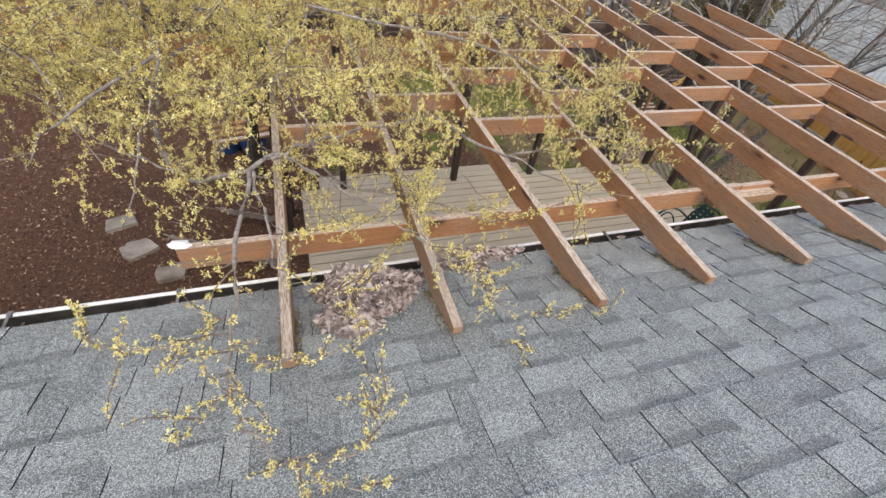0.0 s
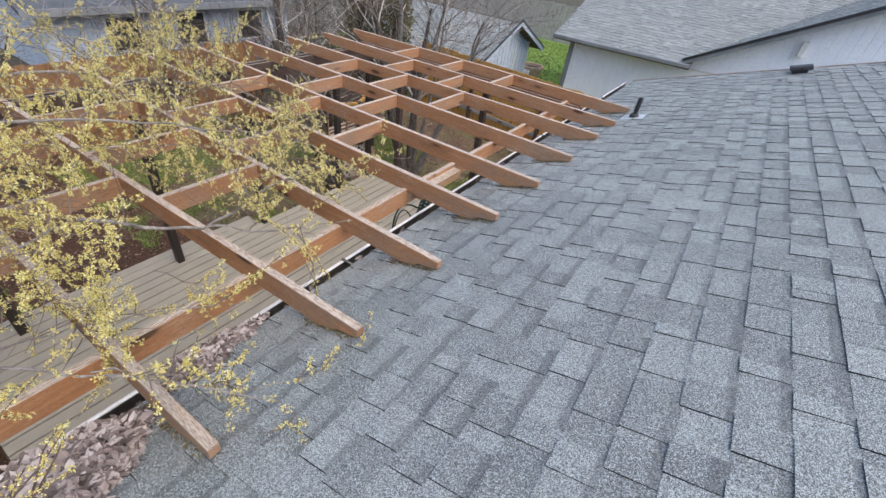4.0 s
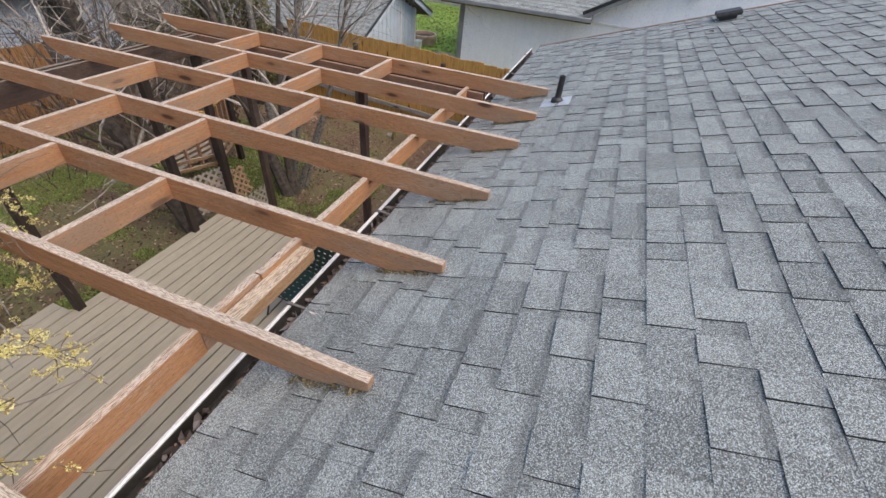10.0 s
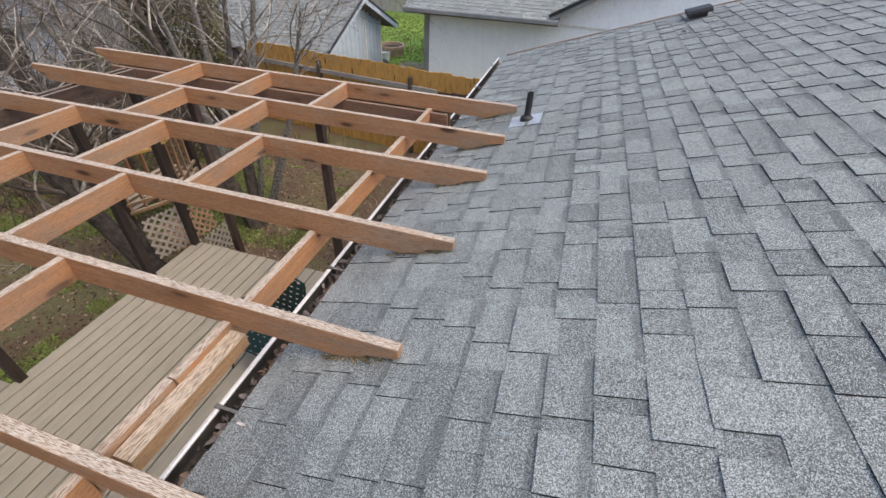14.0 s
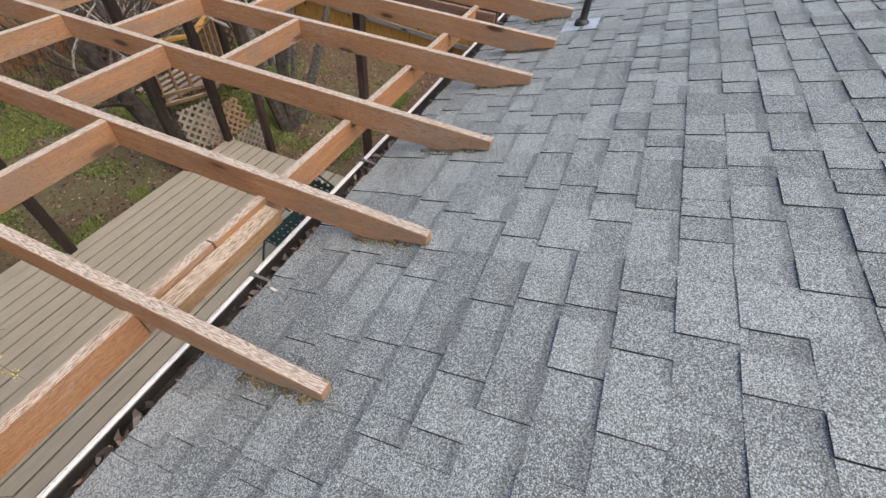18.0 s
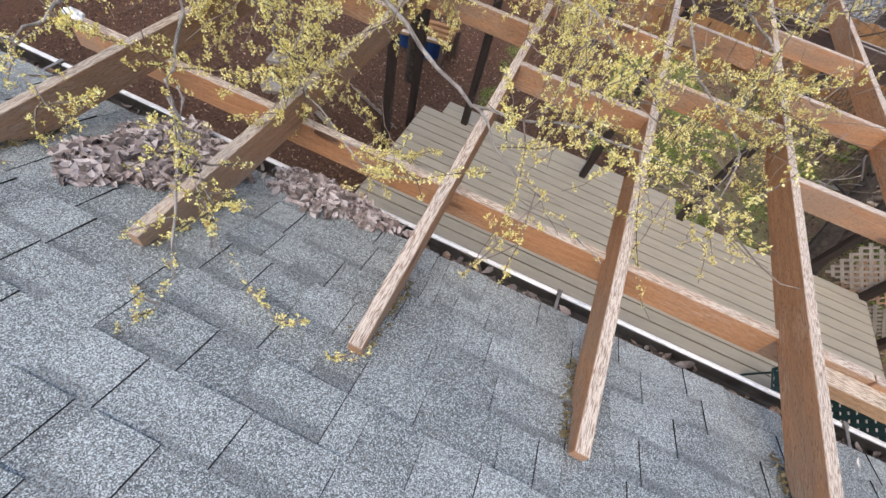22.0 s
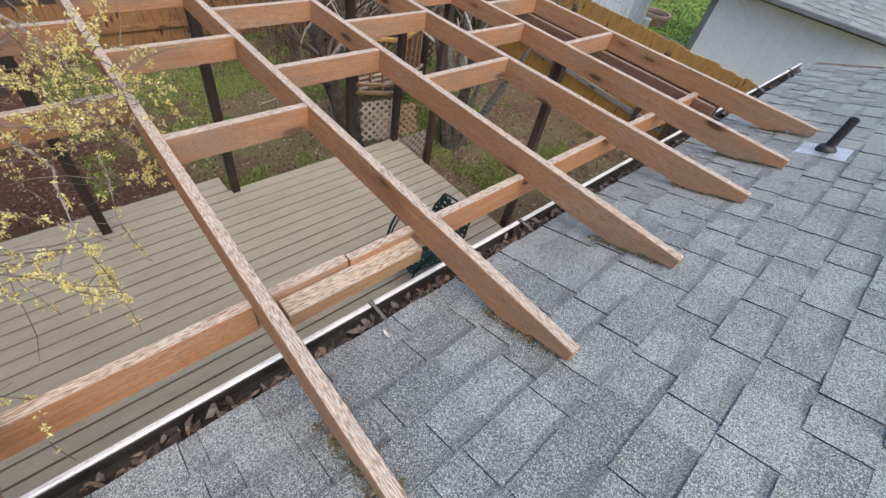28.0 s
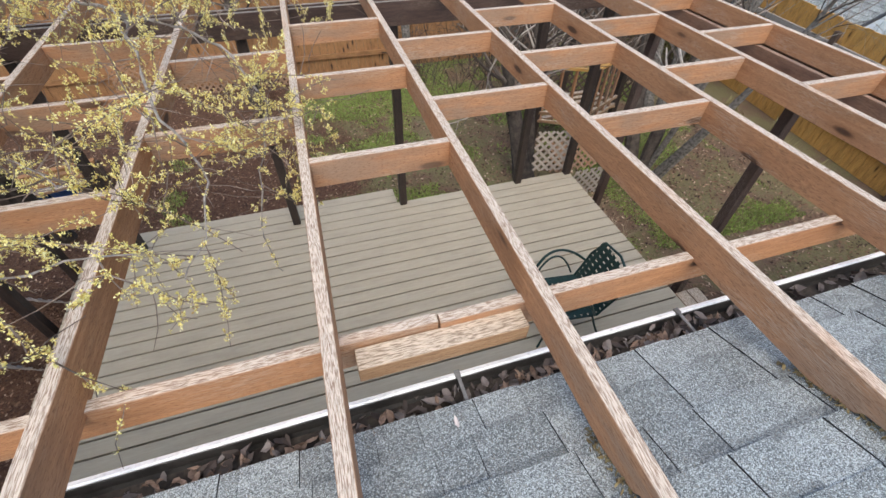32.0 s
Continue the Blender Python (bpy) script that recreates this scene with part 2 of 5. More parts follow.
M_DARKWOOD = wood("dark_stained_timber", (0.02, 0.013, 0.01), (0.055, 0.036, 0.027), (0.1, 0.075, 0.058), 0.6, False)
M_BROWNBEAM = wood("brown_stained_beam", (0.19, 0.095, 0.06), (0.31, 0.175, 0.11), (0.34, 0.24, 0.18), 0.65, False)
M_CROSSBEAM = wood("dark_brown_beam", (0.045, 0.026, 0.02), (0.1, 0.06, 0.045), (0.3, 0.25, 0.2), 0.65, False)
M_DECK = wood("deck_board", (0.39, 0.33, 0.24), (0.465, 0.405, 0.3), None, 0.7, False, even=0.35)
M_FENCE = wood("fresh_cedar_fence", (0.56, 0.28, 0.065), (0.76, 0.43, 0.12), None, 0.7)
M_NORTHFENCE = wood("brown_cedar_fence", (0.26, 0.125, 0.05), (0.42, 0.22, 0.09), None, 0.75)
M_OLDFENCE = wood("old_fence_timber", (0.05, 0.032, 0.022), (0.16, 0.11, 0.08), None, 0.85)
M_GREYFENCE = wood("silvered_fence", (0.36, 0.325, 0.285), (0.58, 0.54, 0.48), None, 0.9)
M_RAIL = wood("silvered_rail", (0.3, 0.27, 0.23), (0.5, 0.46, 0.41), None, 0.85)
M_WHITE = plain("white_gutter_paint", (0.7, 0.7, 0.7), (0.85, 0.85, 0.85), 9, 0.35, 0, 0.05)
M_GUTTER = plain("dirty_gutter_metal", (0.02, 0.018, 0.016), (0.07, 0.065, 0.06), 12, 0.6)
M_SIDING = plain("pale_grey_siding", (0.8, 0.83, 0.91), (0.87, 0.89, 0.95), 3, 0.6, 0, 0.1, 40)
M_BLUESIDING = plain("pale_blue_siding", (0.46, 0.52, 0.6), (0.57, 0.63, 0.71), 3, 0.6, 0, 0.1, 40)
M_TRIM = plain("white_trim_paint", (0.62, 0.62, 0.61), (0.78, 0.78, 0.77), 5, 0.5, 0, 0.05)
M_FARROOF = plain("neighbour_roof_shingle", (0.17, 0.18, 0.19), (0.27, 0.28, 0.29), 2.2, 0.95, 0, 0.3, 90)
M_SLATE = plain("blue_grey_roofing", (0.06, 0.066, 0.076), (0.12, 0.13, 0.145), 3, 0.9, 0, 0.4, 60)
M_BLACK = plain("black_plastic", (0.012, 0.012, 0.013), (0.035, 0.035, 0.036), 10, 0.5)
M_FLASH = plain("galvanised_flashing", (0.55, 0.57, 0.6), (0.78, 0.8, 0.82), 14, 0.35, 0.6)
M_BARK = plain("grey_bark", (0.05, 0.042, 0.035), (0.3, 0.275, 0.24), 30, 0.9, 0, 0.6, 60)
M_DARKBARK = plain("dark_bark", (0.03, 0.022, 0.018), (0.1, 0.08, 0.062), 14, 0.95, 0, 0.7, 60)
M_IVY = plain("ivy_leaf", (0.04, 0.036, 0.012), (0.2, 0.175, 0.055), 3, 0.7)
M_BUDBROWN = plain("young_twig", (0.08, 0.055, 0.04), (0.3, 0.235, 0.19), 5, 0.8)


# ---- mesh helpers ----
def mesh_from(name, verts, faces):
    me = bpy.data.meshes.new(name)
    me.from_pydata([tuple(v) for v in verts], [], faces)
    me.update()
    return me


def done(bm, name):
    me = bpy.data.meshes.new(name)
    bm.normal_update()
    bm.to_mesh(me)
    bm.free()
    return me


def link(name, me, material, parent=None, m=None, label=""):
    if material and not me.materials:
        me.materials.append(material)
    ob = new(name, me)
    if parent:
        ob.parent = parent
    if m is not None:
        ob.matrix_basis = m
    if label:
        tagged(ob, label)
    return ob


def part(name, bm, material, parent, label="", m=None):
    return link(name, done(bm, name), material, parent, m, label)


def empty(name, x=0, y=0, z=0, label="", category="", group="", kind=""):
    return tagged(place(new(name), x, y, z), label, category, group, kind)


def place(ob, x, y, z, rx=0, ry=0, rz=0):
    ob.matrix_basis = pose(x, y, z, rx, ry, rz)
    return ob


def add_box(bm, x0, x1, y0, y1, z0, z1, m=None):
    vs = [bm.verts.new(Vector(p) if m is None else m @ Vector(p)) for p in
          ((x0, y0, z0), (x1, y0, z0), (x1, y1, z0), (x0, y1, z0), (x0, y0, z1), (x1, y0, z1), (x1, y1, z1), (x0, y1, z1))]
    for f in ((0, 3, 2, 1), (4, 5, 6, 7), (0, 1, 5, 4), (1, 2, 6, 5), (2, 3, 7, 6), (3, 0, 4, 7)):
        bm.faces.new([vs[i] for i in f])


def box_bm(x0, x1, y0, y1, z0, z1, bevel=0.0):
    bm = bmesh.new()
    add_box(bm, x0, x1, y0, y1, z0, z1)
    if bevel:
        bmesh.ops.bevel(bm, geom=bm.edges[:], offset=bevel, segments=1, affect="EDGES")
    return bm


def prism_bm(outline, y0, y1, bevel=0.0):
    """A plate with this outline in x and z, between y0 and y1."""
    bm = bmesh.new()
    a = [bm.verts.new((x, y0, z)) for x, z in outline]
    b = [bm.verts.new((x, y1, z)) for x, z in outline]
    n = len(outline)
    bm.faces.new(a)
    bm.faces.new(b[::-1])
    for i in range(n):
        bm.faces.new((a[i], b[i], b[(i + 1) % n], a[(i + 1) % n]))
    bmesh.ops.recalc_face_normals(bm, faces=bm.faces[:])
    if bevel:
        bmesh.ops.bevel(bm, geom=bm.edges[:], offset=bevel, segments=1, affect="EDGES")
    return bm


def tube(bm, pts, radii, sides=6):
    rings = []
    for i, p in enumerate(pts):
        p = Vector(p)
        d = (Vector(pts[min(i + 1, len(pts) - 1)]) - Vector(pts[max(i - 1, 0)])).normalized()
        u = d.orthogonal().normalized()
        w = d.cross(u)
        rings.append([bm.verts.new(p + radii[i] * (math.cos(2 * math.pi * j / sides) * u + math.sin(2 * math.pi * j / sides) * w)) for j in range(sides)])
    for a, b in zip(rings, rings[1:]):
        # keep the rings lined up
        best = min(range(sides), key=lambda s: (a[0].co - b[s].co).length)
        b = b[best:] + b[:best]
        for j in range(sides):
            bm.faces.new((a[j], a[(j + 1) % sides], b[(j + 1) % sides], b[j]))
        rings[rings.index(a) + 1][:] = b
    bm.faces.new(rings[0][::-1])
    bm.faces.new(rings[-1])


def board(name, p, q, wide, deep, material, parent, label="", bevel=0.002, spin=0.0):
    """A board from p to q (the middle of its ends); wide is across, deep is upright."""
    p, q = Vector(p), Vector(q)
    d = q - p
    m = Matrix.Translation(p) @ d.to_track_quat("X", "Z").to_matrix().to_4x4() @ pose(0, 0, 0, spin)
    return part(name, box_bm(0, d.length, -wide / 2, wide / 2, -deep / 2, deep / 2, bevel), material, parent, label, m)


# ---- plan ----
ROOF_Z, PITCH = 2.679, 1 / 3          # height of the roof plane at y = 0, rise per metre
SLOPE = math.atan(PITCH)
EAVE_Y, RIDGE_Y = 0.043, -5.2
ROOF_W, ROOF_E = -6.0, 8.82
TOP, RAFTER_D, RAFTER_T = 2.912, 0.138, 0.042
RAFTER_X = [0.0, 0.652, 1.354, 2.0, 2.687, 3.353, 4.051, 4.818, 5.416, 6.09]
LEAN = [0, 0, -.019, .014, .012, .006, .002, -.018, 0, 0]       # sideways per metre, towards the yard
TIPS = [-.508, -.501, -.502, -.493, -.49, -.5, -.513, -.51, -.518, -.502]
YX, YY = .03, -.11          # the yard's things against the house
DECK_Z = 0.43


def roof_z(y):
    return ROOF_Z - PITCH * y


# ---- ground ----
gm = bmesh.new()
add_box(gm, -150, 150, -150, 150, -0.3, 0)
tagged(part("ground", gm, M_GROUND, None), "brown bare soil and patchy grass of a back yard", "ground", kind="structure")

# ---- the house under the roof ----
hw = bmesh.new()
add_box(hw, ROOF_W + 0.4, ROOF_E - 0.35, -9.9, -0.5, 0, 2.45)
tagged(part("wall_house", hw, M_SIDING, None), "pale grey siding wall under the roof", "wall", kind="structure")
sheath = prism_bm([(EAVE_Y - 0.06, roof_z(EAVE_Y - 0.06) - 0.03), (RIDGE_Y, roof_z(RIDGE_Y) - 0.03), (2 * RIDGE_Y - EAVE_Y, roof_z(EAVE_Y) - 0.03),
                   (2 * RIDGE_Y - EAVE_Y, roof_z(EAVE_Y) - 0.16), (RIDGE_Y, roof_z(RIDGE_Y) - 0.16), (EAVE_Y - 0.06, roof_z(EAVE_Y) - 0.16)], -ROOF_E, -ROOF_W)
roof = tagged(part("roof", sheath, M_OLDFENCE, None, "", pose(0, 0, 0, 0, 0, 90)), "low-pitched roof of grey laminated asphalt shingles", "roof", kind="structure")
slab = bmesh.new()
a0, a1 = (EAVE_Y - 0.02), RIDGE_Y
vv = [slab.verts.new(p) for p in ((ROOF_W, a0, roof_z(a0) - 0.004), (ROOF_E, a0, roof_z(a0) - 0.004), (ROOF_E, a1, roof_z(a1) - 0.004), (ROOF_W, a1, roof_z(a1) - 0.004))]
slab.faces.new(vv)
underlay = part("underlay", slab, M_FELT, None)
underlay.parent = roof
underlay.matrix_parent_inverse = roof.matrix_basis.inverted()

# ---- pergola ----
pergola = empty("pergola", 0, 0, 0, "open cedar pergola of bare rafters resting on the roof edge", "pergola")
FAR = 4.1
TIP = -0.515
L = FAR - TIP
outline = [(0, 0), (L, 0), (L, -0.045), (L - 0.16, -RAFTER_D), (0.275, -RAFTER_D), (0.225, -0.127), (0.152, -0.104), (0.143, -0.084), (0.012, -0.056), (0, -0.048)]
rafter_mesh = done(prism_bm(outline, 0, RAFTER_T, 0.002), "rafter")
grey_mesh = rafter_mesh.copy()
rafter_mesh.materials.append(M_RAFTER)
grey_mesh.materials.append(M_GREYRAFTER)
for i, x in enumerate(RAFTER_X):
    g = i in (0, 1)
    link("rafter", grey_mesh if g else rafter_mesh, None, pergola, pose(x + RAFTER_T, TIPS[i], TOP + random.uniform(-.003, .003), 0, 0, 90 - math.degrees(LEAN[i])),
         "weathered grey-brown rafter" if g else "")
for i in range(len(RAFTER_X) - 1):
    a, b = RAFTER_X[i] + RAFTER_T, RAFTER_X[i + 1]
    rows = (1.507, 2.33) if i % 2 else (1.122, 1.938, 2.76)
    for y in rows:
        y += random.uniform(-.012, .012)
        da, db = LEAN[i] * (y + .5), LEAN[i + 1] * (y + .5)
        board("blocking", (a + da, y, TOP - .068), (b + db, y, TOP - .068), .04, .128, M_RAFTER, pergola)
for a, b, dy in ((-0.46, 2.7, 0.0), (2.704, 3.056, 0.004), (3.061, 6.2, -0.004)):
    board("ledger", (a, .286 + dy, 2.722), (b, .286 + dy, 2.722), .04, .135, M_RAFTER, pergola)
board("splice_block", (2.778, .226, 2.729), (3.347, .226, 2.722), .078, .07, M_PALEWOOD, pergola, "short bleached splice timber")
for x in (6.045, 6.135):
    board("end_beam", (x, .1, 2.672), (x, 3.9, 2.672), .04, .2, M_BROWNBEAM, pergola, "brown stained side beam")
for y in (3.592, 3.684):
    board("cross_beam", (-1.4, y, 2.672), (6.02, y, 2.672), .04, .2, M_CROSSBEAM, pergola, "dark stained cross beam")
for x, y, z in ((2.31, 3.78, 0), (3.63, 3.78, 0), (5.22, 3.78, 0), (5.97, 3.78, 0), (6.2, 1.65, 0), (6.2, 3.27, 0), (-.13, 3.8, 0), (-.13, 3.0, 0), (.63, 3.8, 0)):
    x, y = x + YX, y + YY
    board("post", (x, y, z), (x, y, 2.56), .085, .085, M_DARKWOOD if x < 6.1 else M_CROSSBEAM, pergola, "", .004)

# ---- deck ----
deck = tagged(new("deck"), "low grey-brown deck of narrow wooden boards", "deck", kind="structure")
y, i = 3.705, 0
while y > -.5:
    board("plank", (.07, y - .07, DECK_Z - .014), (6.05, y - .07, DECK_Z - .014), .129, .028, M_DECK, deck)
    y -= .1455
board("plank", (.33, 3.785, DECK_Z - .014), (3.59, 3.785, DECK_Z - .014), .1335, .028, M_DECK, deck)
board("plank", (.33, 3.925, DECK_Z - .014), (3.59, 3.925, DECK_Z - .014), .1335, .028, M_DECK, deck)
for x in range(16):
    board("joist", (.12 + x * .39, -.45, .33), (.12 + x * .39, 3.55, .33), .04, .14, M_OLDFENCE, deck)
board("skirt", (.07, -.4, .2), (.07, 3.69, .2), .03, .36, M_OLDFENCE, deck)
board("skirt", (6.05, -.4, .2), (6.05, 3.69, .2), .03, .36, M_OLDFENCE, deck)
board("skirt", (.07, 3.69, .2), (6.05, 3.69, .2), .03, .36, M_OLDFENCE, deck)

# ---- fences ----
def fence(name, p, q, high, material, label, wide=.14):
    p, q = Vector(p), Vector(q)
    f = tagged(place(new(name), YX, YY, 0), label, "fence", kind="structure")
    d = q - p
    n = int(d.length / wide)
    u = d.normalized()
    for i in range(n):
        c = p + u * (i + .5) * wide
        board("fence_board", c, c + Vector((0, 0, high + random.uniform(-.02, .02))), wide - .006, .02, material, f, spin=90 + math.degrees(math.atan2(u.y, u.x)))
    return f
fence_e = fence("fence_east", (10.3, -.8, 0), (11.25, 6.6, 0), 1.78, M_FENCE, "new orange cedar board fence along the yard")
for z in (.45, 1.42):
    board("rail", (10.565, 1.72, z), (11.2, 6.6, z), .04, .09, M_RAIL, fence_e, "silvered fence rail")
for k in range(4):
    f = .12 + k * .3
    board("fence_post", (10.24 + .95 * f, -.8 + 7.4 * f, 0), (10.26 + .95 * f, -.8 + 7.4 * f, 1.62), .09, .09, M_OLDFENCE, fence_e)
fence_n = fence("fence_north", (-7.5, 9.1, 0), (7.4, 8.85, 0), 1.65, M_NORTHFENCE, "cedar board fence at the back of the yard", .15)
board("rail", (-7.5, 9.06, .35), (7.4, 8.81, .35), .04, .09, M_NORTHFENCE, fence_n)
for x in (-4.5, -2, .6, 3.6, 6.2):
    board("fence_post", (x, 8.95, 0), (x, 8.95, 1.7), .09, .09, M_NORTHFENCE, fence_n)
fence("fence_west", (-7.6, -1, 0), (-7.5, 9.1, 0), 1.6, M_OLDFENCE, "old brown board fence on the far side of the yard", .16)
fence("fence_old", (10.42, 1.66, 0), (10.2, -.9, 0), 1.5, M_OLDFENCE, "dark rotten old fence boards")
fence("fence_far", (26, -1, 0), (27, 16, 0), 1.9, M_GREYFENCE, "silver grey weathered board fence behind the lawn", .2)
fence("fence_back", (14.6, 13.5, 0), (15.2, 25, 0), 1.3, M_GREYFENCE, "silver grey weathered fence behind the trees", .2)


# ---- shingle courses ----
def tab_rows(rng, u0, u1, courses, first, step, start=None):
    """Pieces of laminated shingle: (u, v, width, thick) course by course."""
    out = []
    for c in range(courses):
        u, high = u0 - rng.uniform(0, .2), rng.random() < .5
        v = first + c * step
        if start is not None:
            v = 0 if c == 0 else start + (c - 1) * step
        while u < u1:
            w = rng.choice((.07, .095, .115, .13, .145, .16, .175, .2, .225)) if high else rng.choice((.05, .075, .1, .12, .15, .18, .21))
            if u + w > u0 and u < u1:
                out.append((max(u, u0), v + (rng.choice((0, .0005, .001, .002)) if c else 0), min(u + w, u1) - max(u, u0), rng.choice((.0088, .008, .0074)) if high else rng.choice((.0026, .0034))))
            u += w
            high = not high if rng.random() < .88 else high
    return out


def tab_arrays(rows, step, m):
    """Each piece lies tight against the next; only the thick ones stand proud."""
    verts, faces = [], []
    gap_rng = random.Random(5)
    for u, v, w, t in rows:
        shrink = (gap_rng.choice((.001, .002, .003, .0045)) if t > .005 else gap_rng.choice((.0004, .001)))
        a, b, d = u + shrink / 2, u + w - shrink / 2, step * 1.16
        s0, s1 = gap_rng.gauss(0, .0012), gap_rng.gauss(0, .0012)
        i = len(verts)
        verts += [m @ Vector(p) for p in ((a, v + s0, -.002), (b, v + s1, -.002), (b, v + s1, t), (a, v + s0, t), (a, v + d, -.002), (b, v + d, -.002), (b, v + d, t * .25), (a, v + d, t * .25))]
        faces += [(i, i + 1, i + 2, i + 3), (i + 3, i + 2, i + 6, i + 7), (i, i + 3, i + 7, i + 4), (i + 1, i + 5, i + 6, i + 2)]
    return verts, faces


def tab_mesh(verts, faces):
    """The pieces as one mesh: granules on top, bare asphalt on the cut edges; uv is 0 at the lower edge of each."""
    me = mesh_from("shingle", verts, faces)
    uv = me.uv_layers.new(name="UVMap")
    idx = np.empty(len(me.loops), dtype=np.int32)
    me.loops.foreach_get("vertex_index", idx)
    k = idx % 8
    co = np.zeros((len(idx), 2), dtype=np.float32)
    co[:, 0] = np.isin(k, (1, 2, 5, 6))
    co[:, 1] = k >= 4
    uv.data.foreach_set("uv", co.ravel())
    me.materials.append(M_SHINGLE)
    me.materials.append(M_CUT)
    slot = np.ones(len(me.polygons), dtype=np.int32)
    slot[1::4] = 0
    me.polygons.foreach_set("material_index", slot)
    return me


STEP_Y = .1365
STEP = STEP_Y / math.cos(SLOPE)
rng = random.Random(7)
# v runs up the slope from the eave; one short course first
roof_m = Matrix.Translation((0, EAVE_Y, roof_z(EAVE_Y))) @ Matrix.Rotation(-SLOPE, 4, "X") @ Matrix.Diagonal((1, -1, 1, 1))
rows = tab_rows(rng, ROOF_W, ROOF_E, 41, 0, STEP, .113 / math.cos(SLOPE))
near = [r for r in rows if .9 < r[0] < 4.4 and r[1] < 1.2][:300]
near_set = set(near)
v_, f_ = tab_arrays([r for r in rows if r not in near_set], STEP, roof_m)
far_tabs = link("shingle_field", tab_mesh(v_, [q[::-1] for q in f_]), None, None)
far_tabs.parent = roof
far_tabs.matrix_parent_inverse = roof.matrix_basis.inverted()
far_tabs["kind"] = "stuff"
tab_meshes = {}
for u, v, w, t in near:
    key = (round(w, 3), t)
    if key not in tab_meshes:
        a, b = tab_arrays([(0, 0, w, t)], STEP, Matrix.Diagonal((1, -1, 1, 1)))
        tab_meshes[key] = tab_mesh(a, [q[::-1] for q in b])
    o = new("shingle", tab_meshes[key])
    o.parent = roof
    o.matrix_parent_inverse = roof.matrix_basis.inverted()
    o.matrix_basis = Matrix.Translation(roof_m @ Vector((u, v, rng.uniform(0, .0006)))) @ Matrix.Rotation(-SLOPE, 4, "X") @ pose(0, 0, 0, 0, 0, rng.uniform(-.12, .12))
# edge metal at the gable end, and the ridge
edge = bmesh.new()
add_box(edge, ROOF_E - .02, ROOF_E + .012, -(-RIDGE_Y + EAVE_Y) / math.cos(SLOPE), 0, -.12, .012, Matrix.Translation((0, EAVE_Y, roof_z(EAVE_Y))) @ Matrix.Rotation(-SLOPE, 4, "X"))
e_ob = part("edge_trim", edge, M_BROWNBEAM, None)
e_ob.parent = roof
e_ob.matrix_parent_inverse = roof.matrix_basis.inverted()

# ---- gutter ----
gutter = empty("gutter", 0, .112, 2.518, "white-lipped metal gutter choked with dirt and dead leaves", "gutter")
G0, G1 = ROOF_W, ROOF_E + .02


def along(name, outline, material, label="", x0=G0, x1=G1):
    """A bar along the eave with this outline in y and z."""
    bm = bmesh.new()
    a = [bm.verts.new((x0, y - .15, z - 2.5)) for y, z in outline]
    b = [bm.verts.new((x1, y - .15, z - 2.5)) for y, z in outline]
    n = len(outline)
    bm.faces.new(a)
    bm.faces.new(b[::-1])
    for i in range(n):
        bm.faces.new((a[i], b[i], b[(i + 1) % n], a[(i + 1) % n]))
    bmesh.ops.recalc_face_normals(bm, faces=bm.faces[:])
    return part(name, bm, material, gutter, label)


along("trough", [(.046, 2.635), (.046, 2.475), (.163, 2.475), (.194, 2.535), (.192, 2.588), (.188, 2.588), (.189, 2.537), (.16, 2.48), (.05, 2.48), (.05, 2.635)], M_GUTTER, "grimy gutter trough")
along("lip", [(.192, 2.583), (.208, 2.581), (.21, 2.595), (.197, 2.599), (.191, 2.595)], M_WHITE, "white painted gutter lip")
along("front", [(.1645, 2.474), (.1955, 2.534), (.1955, 2.583), (.1995, 2.583), (.1995, 2.533), (.1665, 2.472)], M_WHITE, "white gutter face")
M_HANGER = plain("dull_hanger_metal", (0.1, 0.095, 0.09), (0.3, 0.29, 0.28), 30, 0.6, 0.3)
for x in (-1.13, -.48, 1.0, 1.925, 3.09, 3.98, 5.1, 6.3, 7.4, 8.4):
    bm = bmesh.new()
    add_box(bm, x - .006, x + .006, -.1, .046, .102, .106)
    add_box(bm, x - .009, x + .009, .038, .062, .094, .107)
    add_box(bm, x - .006, x + .006, -.1, -.096, .06, .135)
    part("hanger", bm, M_HANGER, gutter, "dull metal gutter hanger")
fb = bmesh.new()
add_box(fb, ROOF_W, ROOF_E, -.03, .004, 2.43, 2.63)
tagged(part("fascia", fb, M_TRIM, None), "white painted fascia board behind the gutter", "fascia", kind="structure")
sf = bmesh.new()
add_box(sf, ROOF_W, ROOF_E, -.5, -.03, 2.452, 2.465)
tagged(part("soffit", sf, M_TRIM, None), "white soffit under the roof edge", "soffit", kind="structure")


